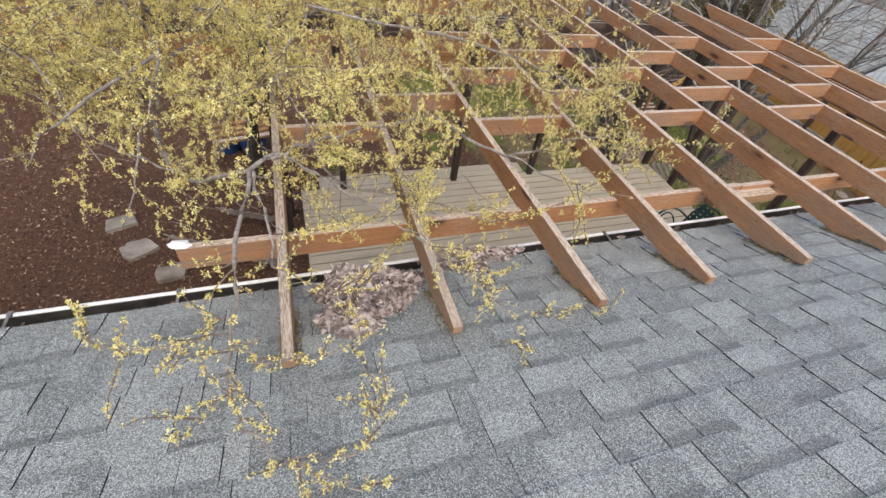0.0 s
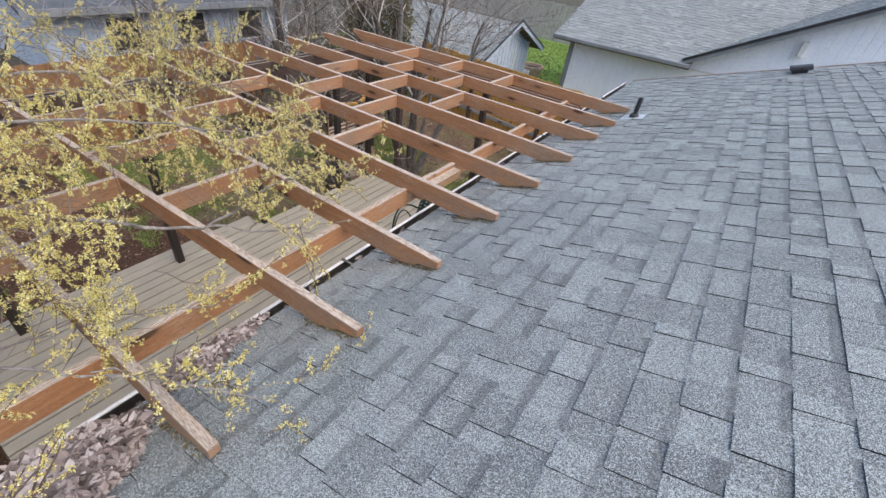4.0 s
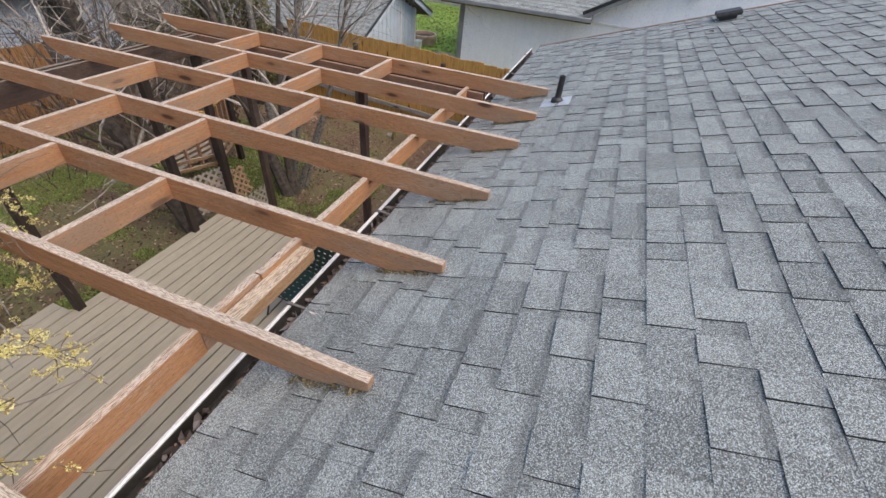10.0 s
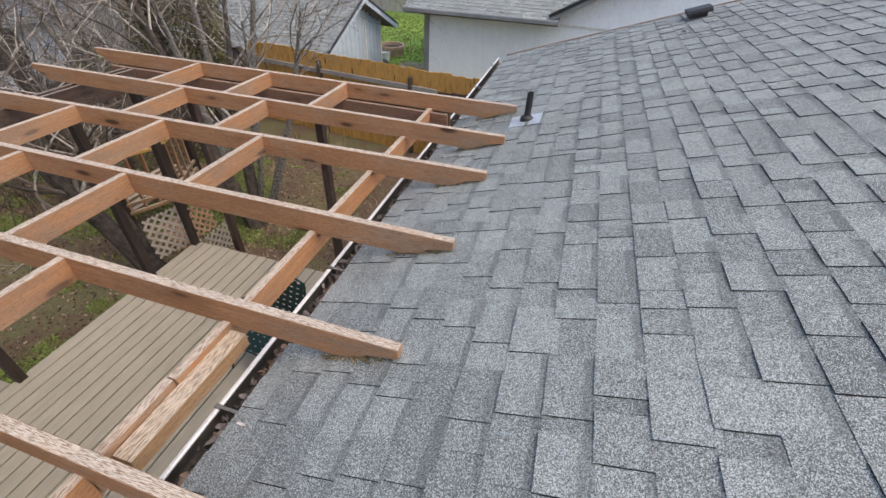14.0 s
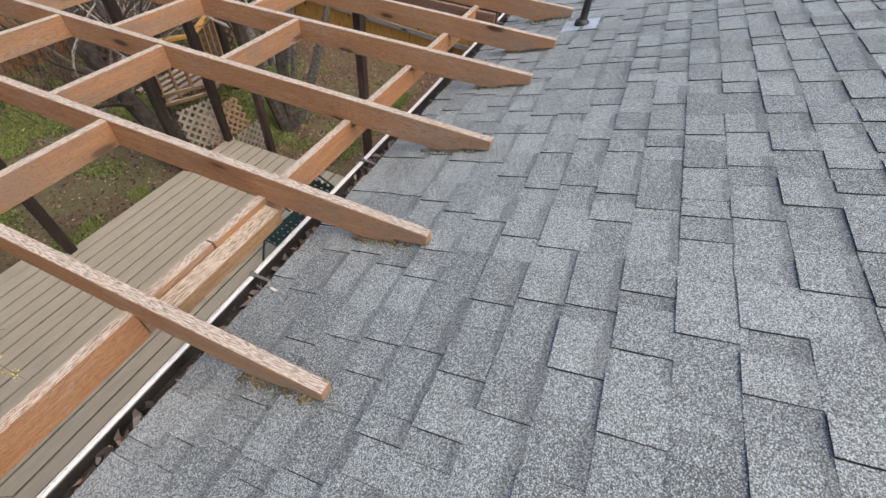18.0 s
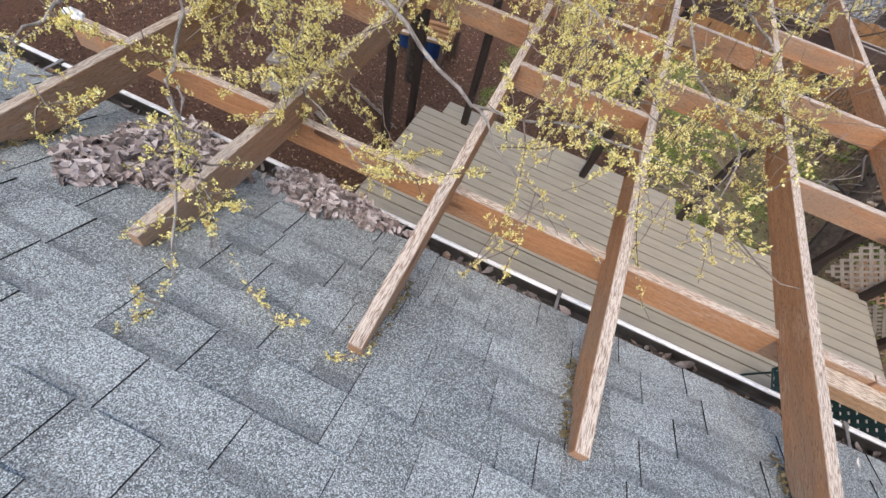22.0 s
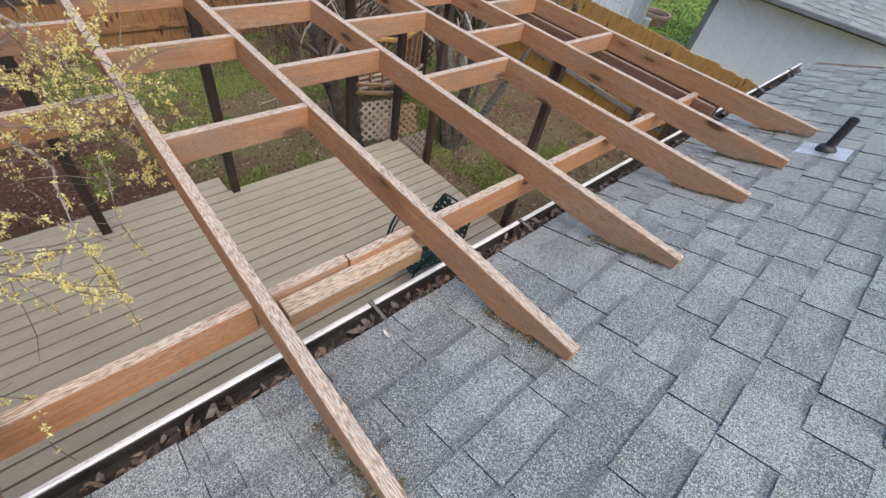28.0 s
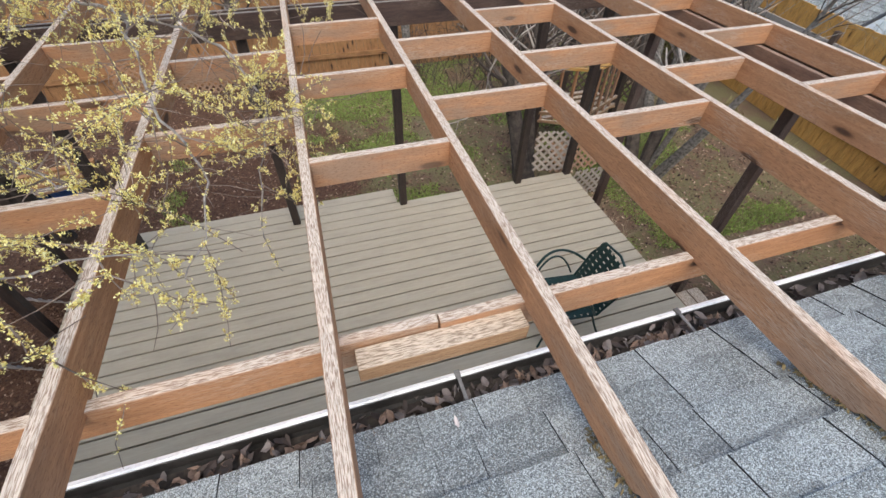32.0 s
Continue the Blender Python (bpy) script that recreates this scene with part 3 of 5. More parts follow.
# ---- dead leaves ----
def leaves(name, spots, label, material, seed, size=(.02, .05), category="leaf litter", curl=.45):
    """Curled dead leaves lying at the given places (with a tilt)."""
    r = random.Random(seed)
    verts, faces = [], []
    for p, tilt in spots:
        l = r.uniform(*size)
        w = l * r.uniform(.3, .55)
        m = Matrix.Translation(p) @ Euler((r.gauss(0, tilt), r.gauss(0, tilt), r.uniform(0, 6.3))).to_matrix().to_4x4()
        c = r.uniform(-curl, curl) * l
        i = len(verts)
        for x, y, z in ((-l / 2, 0, c * .6), (-l * .18, -w / 2, abs(c) * .5), (l * .22, -w * .45, abs(c) * .45), (l / 2, 0, c * .8), (l * .2, w * .45, abs(c) * .6), (-l * .2, w / 2, abs(c) * .4), (0, 0, 0)):
            verts.append(m @ Vector((x, y, z)))
        for a, b in ((0, 1), (1, 2), (2, 3), (3, 4), (4, 5), (5, 0)):
            faces.append((i + a, i + b, i + 6))
    return tagged(link(name, mesh_from(name, verts, faces), material), label, category, kind="stuff")


def leaf_material(name="dead_leaf", dull=1.0):
    m, n, k, b = nodes_of(name)
    geo = n.new("ShaderNodeNewGeometry")
    r = n.new("ShaderNodeValToRGB")
    e = r.color_ramp.elements
    e[0].color, e[1].color = (0.11, 0.085, 0.075, 1), (0.6, 0.53, 0.5, 1)
    mid = e.new(0.45)
    mid.color = (0.31, 0.245, 0.22, 1)
    k.new(geo.outputs["Random Per Island"], r.inputs[0])
    k.new(mix(n, k, (0.02, 0.013, 0.01), r.outputs[0], dull), b.inputs["Base Color"])
    b.inputs["Roughness"].default_value = .8
    return m


M_DEAD = leaf_material("dead_leaf", 0.92)
M_ROT = leaf_material("rotting_leaf", 0.42)
M_TAN = plain("tan_dead_leaf", (0.1, 0.058, 0.038), (0.4, 0.28, 0.21), 14, .8)
rl = random.Random(3)


def heap(cx, cy, rx, ry, high, n, skew=0.0):
    out = []
    for _ in range(n):
        a, d = rl.uniform(0, 6.283), rl.random() ** .55
        wob = 1 + .18 * math.sin(3 * a + 1) + .1 * math.sin(7 * a)
        x, y = cx + rx * d * math.cos(a) * wob, cy + ry * d * math.sin(a) * wob
        x += skew * (y - cy)
        y = min(y, .14)
        z = roof_z(min(y, .1)) + .012 + high * (1 - d * d) * rl.uniform(.55, 1.0)
        out.append((Vector((x, y, z)), .45))
    return out


leaves("leaf_heap", heap(.36, -.12, .24, .25, .07, 1500, .15), "heap of curled grey-brown dead leaves on the shingles", M_DEAD, 11, (.03, .075))
leaves("leaf_heap", heap(.95, .06, .28, .1, .035, 620, .0), "low drift of dead leaves at the roof edge", M_DEAD, 12, (.025, .06))
spots = []
for _ in range(900):
    x = rl.uniform(-1.5, 8.7) if rl.random() < .75 else rl.uniform(1.0, 4.5)
    y = rl.uniform(.02, .144)
    z = 2.54 + .05 * noise.noise(Vector((x * 2.2, 0, 3))) + rl.uniform(0, .025) + max(0, .05 * noise.noise(Vector((x * 1.1, 5, 0))))
    spots.append((Vector((x, y, min(z, 2.61))), .5))
leaves("gutter_litter", spots, "rotting dark leaves lying in the gutter", M_ROT, 13, (.02, .085), curl=.6)
strays = []
for _ in range(85):
    cx = rl.choice((rl.uniform(-1, 8.4), rl.uniform(1.2, 4.6)))
    for _ in range(rl.randint(2, 7)):
        strays.append((Vector((cx + rl.gauss(0, .06), rl.uniform(.03, .12), 2.568 + rl.uniform(0, .022))), .5))
leaves("gutter_leaves", strays, "curled tan leaves caught on the gutter muck", M_TAN, 16, (.022, .055), curl=.55)
gd = bmesh.new()
add_box(gd, ROOF_W, ROOF_E, .013, .149, 2.5, 2.54)
tagged(part("gutter_muck", gd, M_DARKBARK, None), "black wet muck lying in the gutter", "muck", kind="stuff")
leaves("fallen_leaf", [(Vector((x, y, roof_z(y) + .014)), .3) for x, y in ((.68, .02), (1.95, .05), (3.02, -.02), (4.9, -.25), (5.3, -.1), (5.0, .02), (6.5, -.3), (7.6, -2.2), (7.8, -1.9), (8.3, -2.3), (8.2, -1.8), (7.5, -2.0), (7.9, -1.7), (8.45, -2.5))],
       "single dead leaves scattered on the shingles", M_DEAD, 14, (.035, .07))
# moss and grit where the rafters touch the roof
moss = []
for x in RAFTER_X:
    for _ in range(170):
        y = rl.uniform(-.46, -.16)
        moss.append((Vector((x + rl.choice((-.006, RAFTER_T + .006)) + rl.gauss(0, .009), y, roof_z(y) + rl.uniform(.008, .022))), .8))
M_MOSS = plain("roof_moss", (0.09, 0.065, 0.03), (0.34, 0.27, 0.13), 20, .95)
leaves("rafter_moss", moss, "brown moss and grit along the feet of the rafters", M_MOSS, 15, (.008, .024), "moss")

# ---- vent pipe and roof vent ----
def roof_frame(x, y):
    return Matrix.Translation((x, y, roof_z(y) + .008)) @ Matrix.Rotation(-SLOPE, 4, "X")


def disc(bm, r0, r1, z0, z1, sides=20):
    a = [bm.verts.new((r0 * math.cos(6.28319 * i / sides), r0 * math.sin(6.28319 * i / sides), z0)) for i in range(sides)]
    b = [bm.verts.new((r1 * math.cos(6.28319 * i / sides), r1 * math.sin(6.28319 * i / sides), z1)) for i in range(sides)]
    for i in range(sides):
        bm.faces.new((a[i], a[(i + 1) % sides], b[(i + 1) % sides], b[i]))
    return a, b


pipe = tagged(new("vent_pipe"), "black plastic vent pipe with a pale metal flashing on the shingles", "vent pipe")
pipe.matrix_basis = Matrix.Translation((5.885, -.615, roof_z(-.615)))
bm = bmesh.new()
a, b = disc(bm, .027, .026, -.02, .225)
c, d = disc(bm, .021, .021, .225, .1)
for i in range(20):
    bm.faces.new((b[i], b[(i + 1) % 20], c[(i + 1) % 20], c[i]))
bm.faces.new(d)
part("pipe", bm, M_BLACK, pipe, "black plastic pipe")
bm = bmesh.new()
a, b = disc(bm, .055, .05, -.005, .028)
c, d = disc(bm, .05, .03, .028, .045)
part("collar", bm, M_BLACK, pipe, "black rubber collar")
bm = box_bm(-.13, .11, -.12, .13, .004, .007, .0008)
part("flashing", bm, M_FLASH, pipe, "pale galvanised flashing sheet", Matrix.Rotation(-SLOPE, 4, "X"))
rv = tagged(new("roof_vent"), "low black metal roof vent near the ridge", "roof vent")
rv.matrix_basis = roof_frame(8.42, -2.1) @ Matrix.Diagonal((.6, .68, .78, 1))
part("base", box_bm(-.13, .13, -.13, .13, 0, .05, .006), M_BLACK, rv)
part("hood", prism_bm([(-.19, .05), (-.19, .085), (-.16, .115), (.16, .115), (.19, .085), (.19, .05)], -.2, .17, .008), M_BLACK, rv, "black hood")

# ---- deck step ----
step = empty("deck_step", .05, -.05, 0, "short worn wooden step beside the deck", "step")
for k in range(3):
    board("tread", (6.06 + k * .15, .7, .27), (6.06 + k * .15, 1.55, .27), .14, .035, M_PALEWOOD, step)
board("riser", (6.03, .75, .13), (6.42, .75, .13), .03, .25, M_OLDFENCE, step)
board("riser", (6.03, 1.5, .13), (6.42, 1.5, .13), .03, .25, M_OLDFENCE, step)


# ---- patio chair ----
M_CHAIR = plain("dark_green_enamel", (0.012, 0.032, 0.028), (0.025, 0.06, 0.052), 8, .4, .3)
chair = tagged(new("patio_chair"), "dark green metal patio chair with woven vinyl straps", "chair")
chair.matrix_basis = pose(4.68, 1.51, DECK_Z, 0, 0, 84) @ Matrix.Diagonal((.97, .97, .86, 1))


def rod(name, pts, r=.011, label=""):
    bm = bmesh.new()
    tube(bm, pts, [r] * len(pts), 8)
    return part(name, bm, M_CHAIR, chair, label)


def arc(p, q, mid, n=10):
    p, q, mid = Vector(p), Vector(q), Vector(mid)
    c = 2 * mid - (p + q) / 2
    return [(1 - t) ** 2 * p + 2 * t * (1 - t) * c + t * t * q for t in (i / n for i in range(n + 1))]


for s in (-1, 1):
    rod("front_leg", [(s * .29, .3, 0), (s * .27, .25, .22), (s * .25, .2, .4)])
    rod("back_leg", [(s * .28, -.34, 0), (s * .26, -.26, .2), (s * .25, -.2, .38)])
    rod("armrest", arc((s * .26, .24, .4), (s * .26, -.3, .62), (s * .33, .02, .74), 12), .014)
    rod("arm_loop", arc((s * .27, .2, .4), (s * .27, -.2, .42), (s * .31, 0, .68), 12), .01)
rod("seat_frame", [(-.25, .25, .4), (.25, .25, .4), (.25, -.24, .38), (-.25, -.24, .38), (-.25, .25, .4)], .013)
rod("back_frame", [(-.25, -.24, .38), (-.27, -.36, .7), (-.22, -.43, .9), (0, -.45, .95), (.22, -.43, .9), (.27, -.36, .7), (.25, -.24, .38)], .013)
for k in range(7):
    y = .2 - k * .065
    part("seat_strap", box_bm(-.25, .25, y - .024, y + .024, .396, .402), M_CHAIR, chair)
for k in range(6):
    x = -.2 + k * .08
    part("seat_strap", box_bm(x - .026, x + .026, -.23, .24, .403, .407), M_CHAIR, chair)
tilt = Matrix.Translation((0, -.24, .38)) @ Matrix.Rotation(radians(20), 4, "X")
for k in range(8):
    z = .05 + k * .065
    part("back_strap", box_bm(-.25, .25, -.003, .003, z - .024, z + .024), M_CHAIR, chair, "", tilt)
for k in range(6):
    x = -.2 + k * .08
    part("back_strap", box_bm(x - .022, x + .022, .004, .008, .02, .56), M_CHAIR, chair, "", tilt)


# ---- lattice panels ----
M_LATTICE = wood("bleached_lattice", (0.3, 0.25, 0.2), (0.5, 0.44, 0.37), None, .85, False)


def lattice(p, q, low, high, label, gap=.085, lean=0.0, material=None):
    p, q = Vector(p), Vector(q)
    d = (q - p)
    length, u = d.length, d.normalized()
    ob = tagged(new("lattice_panel"), label, "lattice")
    ob.matrix_basis = Matrix.Translation(p) @ pose(YX, YY, low, lean, 0, math.degrees(math.atan2(u.y, u.x)))
    h = high - low
    for sgn in (1, -1):
        c = -h if sgn > 0 else 0
        while c < length + (0 if sgn > 0 else h):
            a0, a1 = (max(0, -c), min(h, length - c)) if sgn > 0 else (max(0, c - length), min(h, c))
            if a1 - a0 > .04:
                x0, x1 = (c + a0, c + a1) if sgn > 0 else (c - a0, c - a1)
                board("slat", (x0, sgn * .004, a0), (x1, sgn * .004, a1), .007, .036, material or M_LATTICE, ob, "", 0)
            c += gap * 1.414
    return ob


lattice((5.55, 4.0, 0), (6.06, 3.88, 0), .4, .98, "bleached wooden lattice panel at the deck corner", lean=-6)
lattice((6.05, 3.72, 0), (6.66, 3.74, 0), .02, .46, "bleached wooden lattice skirt beside the deck")
lattice((6.1, 4.35, 0), (6.9, 4.3, 0), .02, .5, "brown lattice panel leaning under the trees", lean=-20, material=M_GREYRAFTER)
lattice((-1.5, 3.35, 0), (-.25, 2.75, 0), .02, .5, "bleached lattice panel lying beside the deck", lean=25)
lattice((-1.0, 3.95, 0), (-.2, 3.6, 0), .02, .42, "bleached lattice panel leaning by the posts", lean=35)
lattice((-.6, 8.6, 0), (2.6, 8.55, 0), .0, .72, "dark shaded lattice panel along the back fence", material=M_GREYRAFTER)
lattice((6.2, 6.6, 0), (8.8, 6.2, 0), .0, 1.75, "dark lattice screen at the back of the play platform", gap=.11, material=M_OLDFENCE)

# ---- play platform under the trees ----
play = empty("play_platform", YX, YY, 0, "low wooden play platform with orange balusters and pale rails", "play platform")
for z in (.5, .64):
    board("rail", (6.15, 5.1, z), (6.78, 4.78, z), .04, .05, M_PALEWOOD, play, "pale rail")
    board("rail", (6.78, 4.78, z), (7.7, 5.25, z), .04, .05, M_PALEWOOD, play, "pale rail")
for k in range(4):
    x = 6.2 + k * .18
    board("baluster", (x, 5.09 - k * .09, .48), (x, 5.09 - k * .09, 1.35), .05, .03, M_RAFTER, play)
for k in range(5):
    x = 6.95 + k * .19
    board("baluster", (x, 4.87 + k * .1, .48), (x, 4.87 + k * .1, 1.35), .05, .03, M_RAFTER, play)
board("top_rail", (6.15, 5.1, 1.37), (6.78, 4.78, 1.37), .09, .04, M_FENCE, play)
board("top_rail", (6.78, 4.78, 1.37), (7.7, 5.25, 1.37), .09, .04, M_FENCE, play)
for x, y in ((6.15, 5.12), (6.78, 4.76), (7.72, 5.27), (7.1, 6.0)):
    board("post", (x, y, 0), (x, y, 1.4), .09, .09, M_DARKWOOD, play)
for k in range(5):
    board("floor_slat", (6.3, 5.2 + k * .15, .46), (7.7, 5.25 + k * .15, .46), .08, .03, M_PALEWOOD, play)
bag = tagged(new("hanging_tube"), "black rounded tube hanging by the play platform", "tube")
bag.matrix_basis = pose(6.71 + YX, 4.69 + YY, .62)
bm = bmesh.new()
a, b = disc(bm, .06, .06, 0, .5, 14)
c, d = disc(bm, .06, .02, .5, .56, 14)
e, g = disc(bm, .02, .06, -.05, 0, 14)
bm.faces.new(d)
bm.faces.new(e[::-1])
part("body", bm, M_BLACK, bag)
bench = empty("picnic_frame", .1, YY, 0, "half-built orange timber frame over blue tubs", "timber frame")
for k in range(4):
    board("slat", (-1.25, 5.2 + k * .17, .42), (-.35, 5.35 + k * .17, .45), .09, .04, M_NORTHFENCE if k else M_PALEWOOD, bench)
for x, y in ((-1.25, 5.25), (-.4, 5.35), (-1.2, 5.75), (-.35, 5.85)):
    board("leg", (x, y, 0), (x, y, .44), .07, .07, M_OLDFENCE, bench)
M_TUB = plain("blue_plastic", (0.02, 0.06, 0.18), (0.035, 0.1, 0.28), 5, .4)
for x, y, r in ((-.72, 5.62, .24), (-1.12, 5.66, .2)):
    tub = tagged(new("plastic_tub"), "blue plastic tub standing under the timber frame", "tub", "tubs by the frame")
    tub.matrix_basis = pose(x + .1, y + YY, 0)
    bm = bmesh.new()
    a, b = disc(bm, r * .8, r, .01, .34)
    c, d = disc(bm, r, r * .93, .34, .34)
    e, g = disc(bm, r * .93, r * .75, .34, .05)
    bm.faces.new(a[::-1])
    bm.faces.new(g)
    part("shell", bm, M_TUB, tub)

bm = bmesh.new()
bmesh.ops.create_icosphere(bm, subdivisions=3, radius=.036)
for v in bm.verts:
    v.co *= 1 + .5 * noise.noise(v.co * 30) + .2 * noise.noise(v.co * 80)
    v.co = Vector((v.co.x * 1.3, v.co.y * .7, v.co.z * .45))
tagged(part("plastic_scrap", bm, M_WHITE, None, "", pose(-.44, .29, 2.797)), "crumpled scrap of white plastic lying on the beam end", "plastic")

# ---- stones and slabs ----
M_STONE = plain("grey_stone", (0.17, 0.145, 0.12), (0.38, 0.335, 0.285), 5, .9, 0, .5)


def stone(x, y, sx, sy, sz, seed, label="rough grey stone lying on the soil"):
    r = random.Random(seed)
    bm = bmesh.new()
    bmesh.ops.create_icosphere(bm, subdivisions=2, radius=1)
    for v in bm.verts:
        v.co = Vector((v.co.x * sx, v.co.y * sy, max(v.co.z, -.5) * sz)) * (1 + .2 * noise.noise(v.co * 1.7 + Vector((seed, 0, 0))))
    return tagged(part("stone", bm, M_STONE, None, "", pose(x + YX, y + YY, sz * .4, 0, 0, r.uniform(0, 180))), label, "stone", "stones in the yard")


for i, (x, y, s) in enumerate(((5.35, 4.05, .12), (5.6, 4.1, .1), (10.3, 2.75, .16), (10.2, 3.3, .1), (9.9, 1.9, .09), (-2.1, 3.5, .12), (4.3, 4.3, .05))):
    stone(x, y, s, s * .75, s * .22, i + 1)

for i, (x, y, wide, turn) in enumerate(((-2.3, 3.85, .34, 20), (-2.0, 3.3, .36, 35), (-1.58, 2.8, .32, 5))):
    r = random.Random(70 + i)
    bm = bmesh.new()
    low = [bm.verts.new((cx * wide * r.uniform(.42, .55), cy * wide * r.uniform(.3, .42), -.01)) for cx, cy in ((-1, -1), (0, -1.1), (1, -1), (1.1, .1), (1, 1), (-.2, 1.05), (-1, 1), (-1.05, 0))]
    top = [bm.verts.new((v.co.x * .97, v.co.y * .97, .04 + r.uniform(0, .012))) for v in low]
    bm.faces.new(low[::-1])
    bm.faces.new(top)
    for k in range(8):
        bm.faces.new((low[k], low[(k + 1) % 8], top[(k + 1) % 8], top[k]))
    tagged(part("flat_stone", bm, M_STONE, None, "", pose(x, y, .01, 0, 0, turn)), "flat tan stone laid on the red-brown mulch", "stone", "flat stones on the mulch")

# ---- neighbouring buildings ----
def siding(parent, x, y0, y1, top, material, wide=.2, along_x=False):
    """Upright siding planks with grooves; top(y) gives their height."""
    n = int(abs(y1 - y0) / wide)
    for i in range(n):
        c = y0 + (i + .5) * (y1 - y0) / n
        if along_x:
            board("siding_plank", (c, x, 0), (c, x, top(c)), wide - .003, .02, material, parent, "", .001, 90)
        else:
            board("siding_plank", (x, c, 0), (x, c, top(c)), .02, wide - .003, material, parent, "", .001, 90)


def far_roof(parent, m, wide, courses, seed, step=.14):
    r = random.Random(seed)
    rows = tab_rows(r, 0, wide, courses, 0, step)
    v, f = tab_arrays(rows, step, m)
    ob = link("shingle_field", tab_mesh(v, f), None, parent)
    ob["kind"] = "stuff"
    return ob


HX = 13.6
house = empty("neighbour_house", 0, 0, 0, "pale grey neighbouring house with a shingled roof and vertical siding", "house")
EZ = 2.45
gable_top = lambda y: EZ + .05 + max(0, min(-.3 - y, y + 9.7)) * .54
part("wall", box_bm(HX + .02, HX + 8, -9.8, 2.8, 0, EZ - .1), M_SIDING, house)
gw = prism_bm([(-.3, EZ - .2), (-5, EZ + 2.5), (-9.7, EZ - .2)], -(HX + 8), -(HX + .02))
part("gable_wall", gw, M_SIDING, house, "", pose(0, 0, 0, 0, 0, 90))
siding(house, HX, -7, 2.8, gable_top, M_SIDING)
part("corner_board", box_bm(HX - .03, HX + .08, 2.77, 2.9, 0, EZ - .05, .004), M_FARROOF, house, "grey corner board")
mslope = math.atan(.4)
eave = Matrix.Translation((HX - .4, 3.3, EZ - .02)) @ Matrix.Rotation(radians(-90), 4, "Z") @ Matrix.Rotation(mslope, 4, "X")
part("roof", box_bm(0, 3.65, 0, 7.6, -.12, -.01), M_OLDFENCE, house, "", eave)
far_roof(house, eave, 3.65, 52, 21)
back = Matrix.Translation((HX + .1, -.25, EZ - .02 + .5 * .4)) @ Matrix.Rotation(radians(-90), 4, "Z") @ Matrix.Rotation(mslope, 4, "X")
part("roof", box_bm(0, 6, 0, 7, -.12, -.01), M_OLDFENCE, house, "", back)
far_roof(house, back, 6, 48, 24)
part("gutter", box_bm(HX - .5, HX - .4, -.35, 3.3, EZ - .09, EZ, .01), M_FARROOF, house, "grey gutter")
part("wall_band", box_bm(HX - .035, HX - .012, -3.2, 2.77, EZ - .17, EZ - .12, .004), M_TRIM, house, "pale band along the wall head")
g2 = math.atan(.54)
rake = Matrix.Translation((HX - .35, -.2, EZ - .02)) @ Matrix.Rotation(-g2, 4, "X") @ Matrix.Diagonal((1, -1, 1, 1))
part("wing_roof", prism_bm([(0, 0), (9, 0), (9, .1), (0, .1)], -5.6, 0), M_OLDFENCE, house, "", Matrix.Translation((HX - .35, -.2, EZ - .02)) @ Matrix.Rotation(-g2, 4, "X"))
v, f = tab_arrays(tab_rows(random.Random(23), 0, 8, 38, 0, .145), .145, Matrix.Translation((0, 0, .1)))
wing = link("shingle_field", tab_mesh([rake @ q for q in v], [q[::-1] for q in f]), None, house)
wing["kind"] = "stuff"
part("rake_board", box_bm(-.03, .02, -5.9, .02, -.02, .06, .004), M_FARROOF, house, "pale rake board", Matrix.Translation((HX - .36, -.2, EZ)) @ Matrix.Rotation(-g2, 4, "X"))
part("rake_edge", box_bm(-.05, .03, -5.9, .03, .06, .128, .004), M_BLACK, house, "dark shingle edge", Matrix.Translation((HX - .36, -.2, EZ)) @ Matrix.Rotation(-g2, 4, "X"))
part("gable_bracket", box_bm(HX - .16, HX, -2.42, -2.3, 3.05, 3.36, .01), M_TRIM, house, "small grey wall bracket")
part("roof_vent", box_bm(HX + 1.2, HX + 1.55, -3.9, -3.5, 4.05, 4.25, .02), M_BLACK, house, "black roof vent")

shed = empty("garden_shed", -.1, -.18, 0, "pale blue garden shed with a gabled shingle roof", "shed")
SY, SX, SZ, SP = 5.0, 13.7, 1.54, 2.42
sh_top = lambda x: SP - abs(x - SX) * (SP - SZ) / 2.0 - .08
siding(shed, SY, SX - 1.5, SX + 1.53, sh_top, M_BLUESIDING, .22, True)
part("wall", box_bm(SX - 1.5, SX + 1.53, SY + .03, SY + 4, 0, 1.58), M_BLUESIDING, shed)
part("gable_wall", prism_bm([(SX - 1.5, 1.58), (SX, SP - .1), (SX + 1.53, 1.7), (SX + 1.53, 1.58)], SY + .03, SY + 4), M_BLUESIDING, shed)
part("corner_board", box_bm(SX + 1.48, SX + 1.59, SY - .03, SY + .05, 0, 1.8, .004), M_TRIM, shed)
part("mid_board", box_bm(SX + .5, SX + .58, SY - .03, SY, 0, 2.1, .004), M_TRIM, shed)
ss = math.atan((SP - SZ) / 2.0)
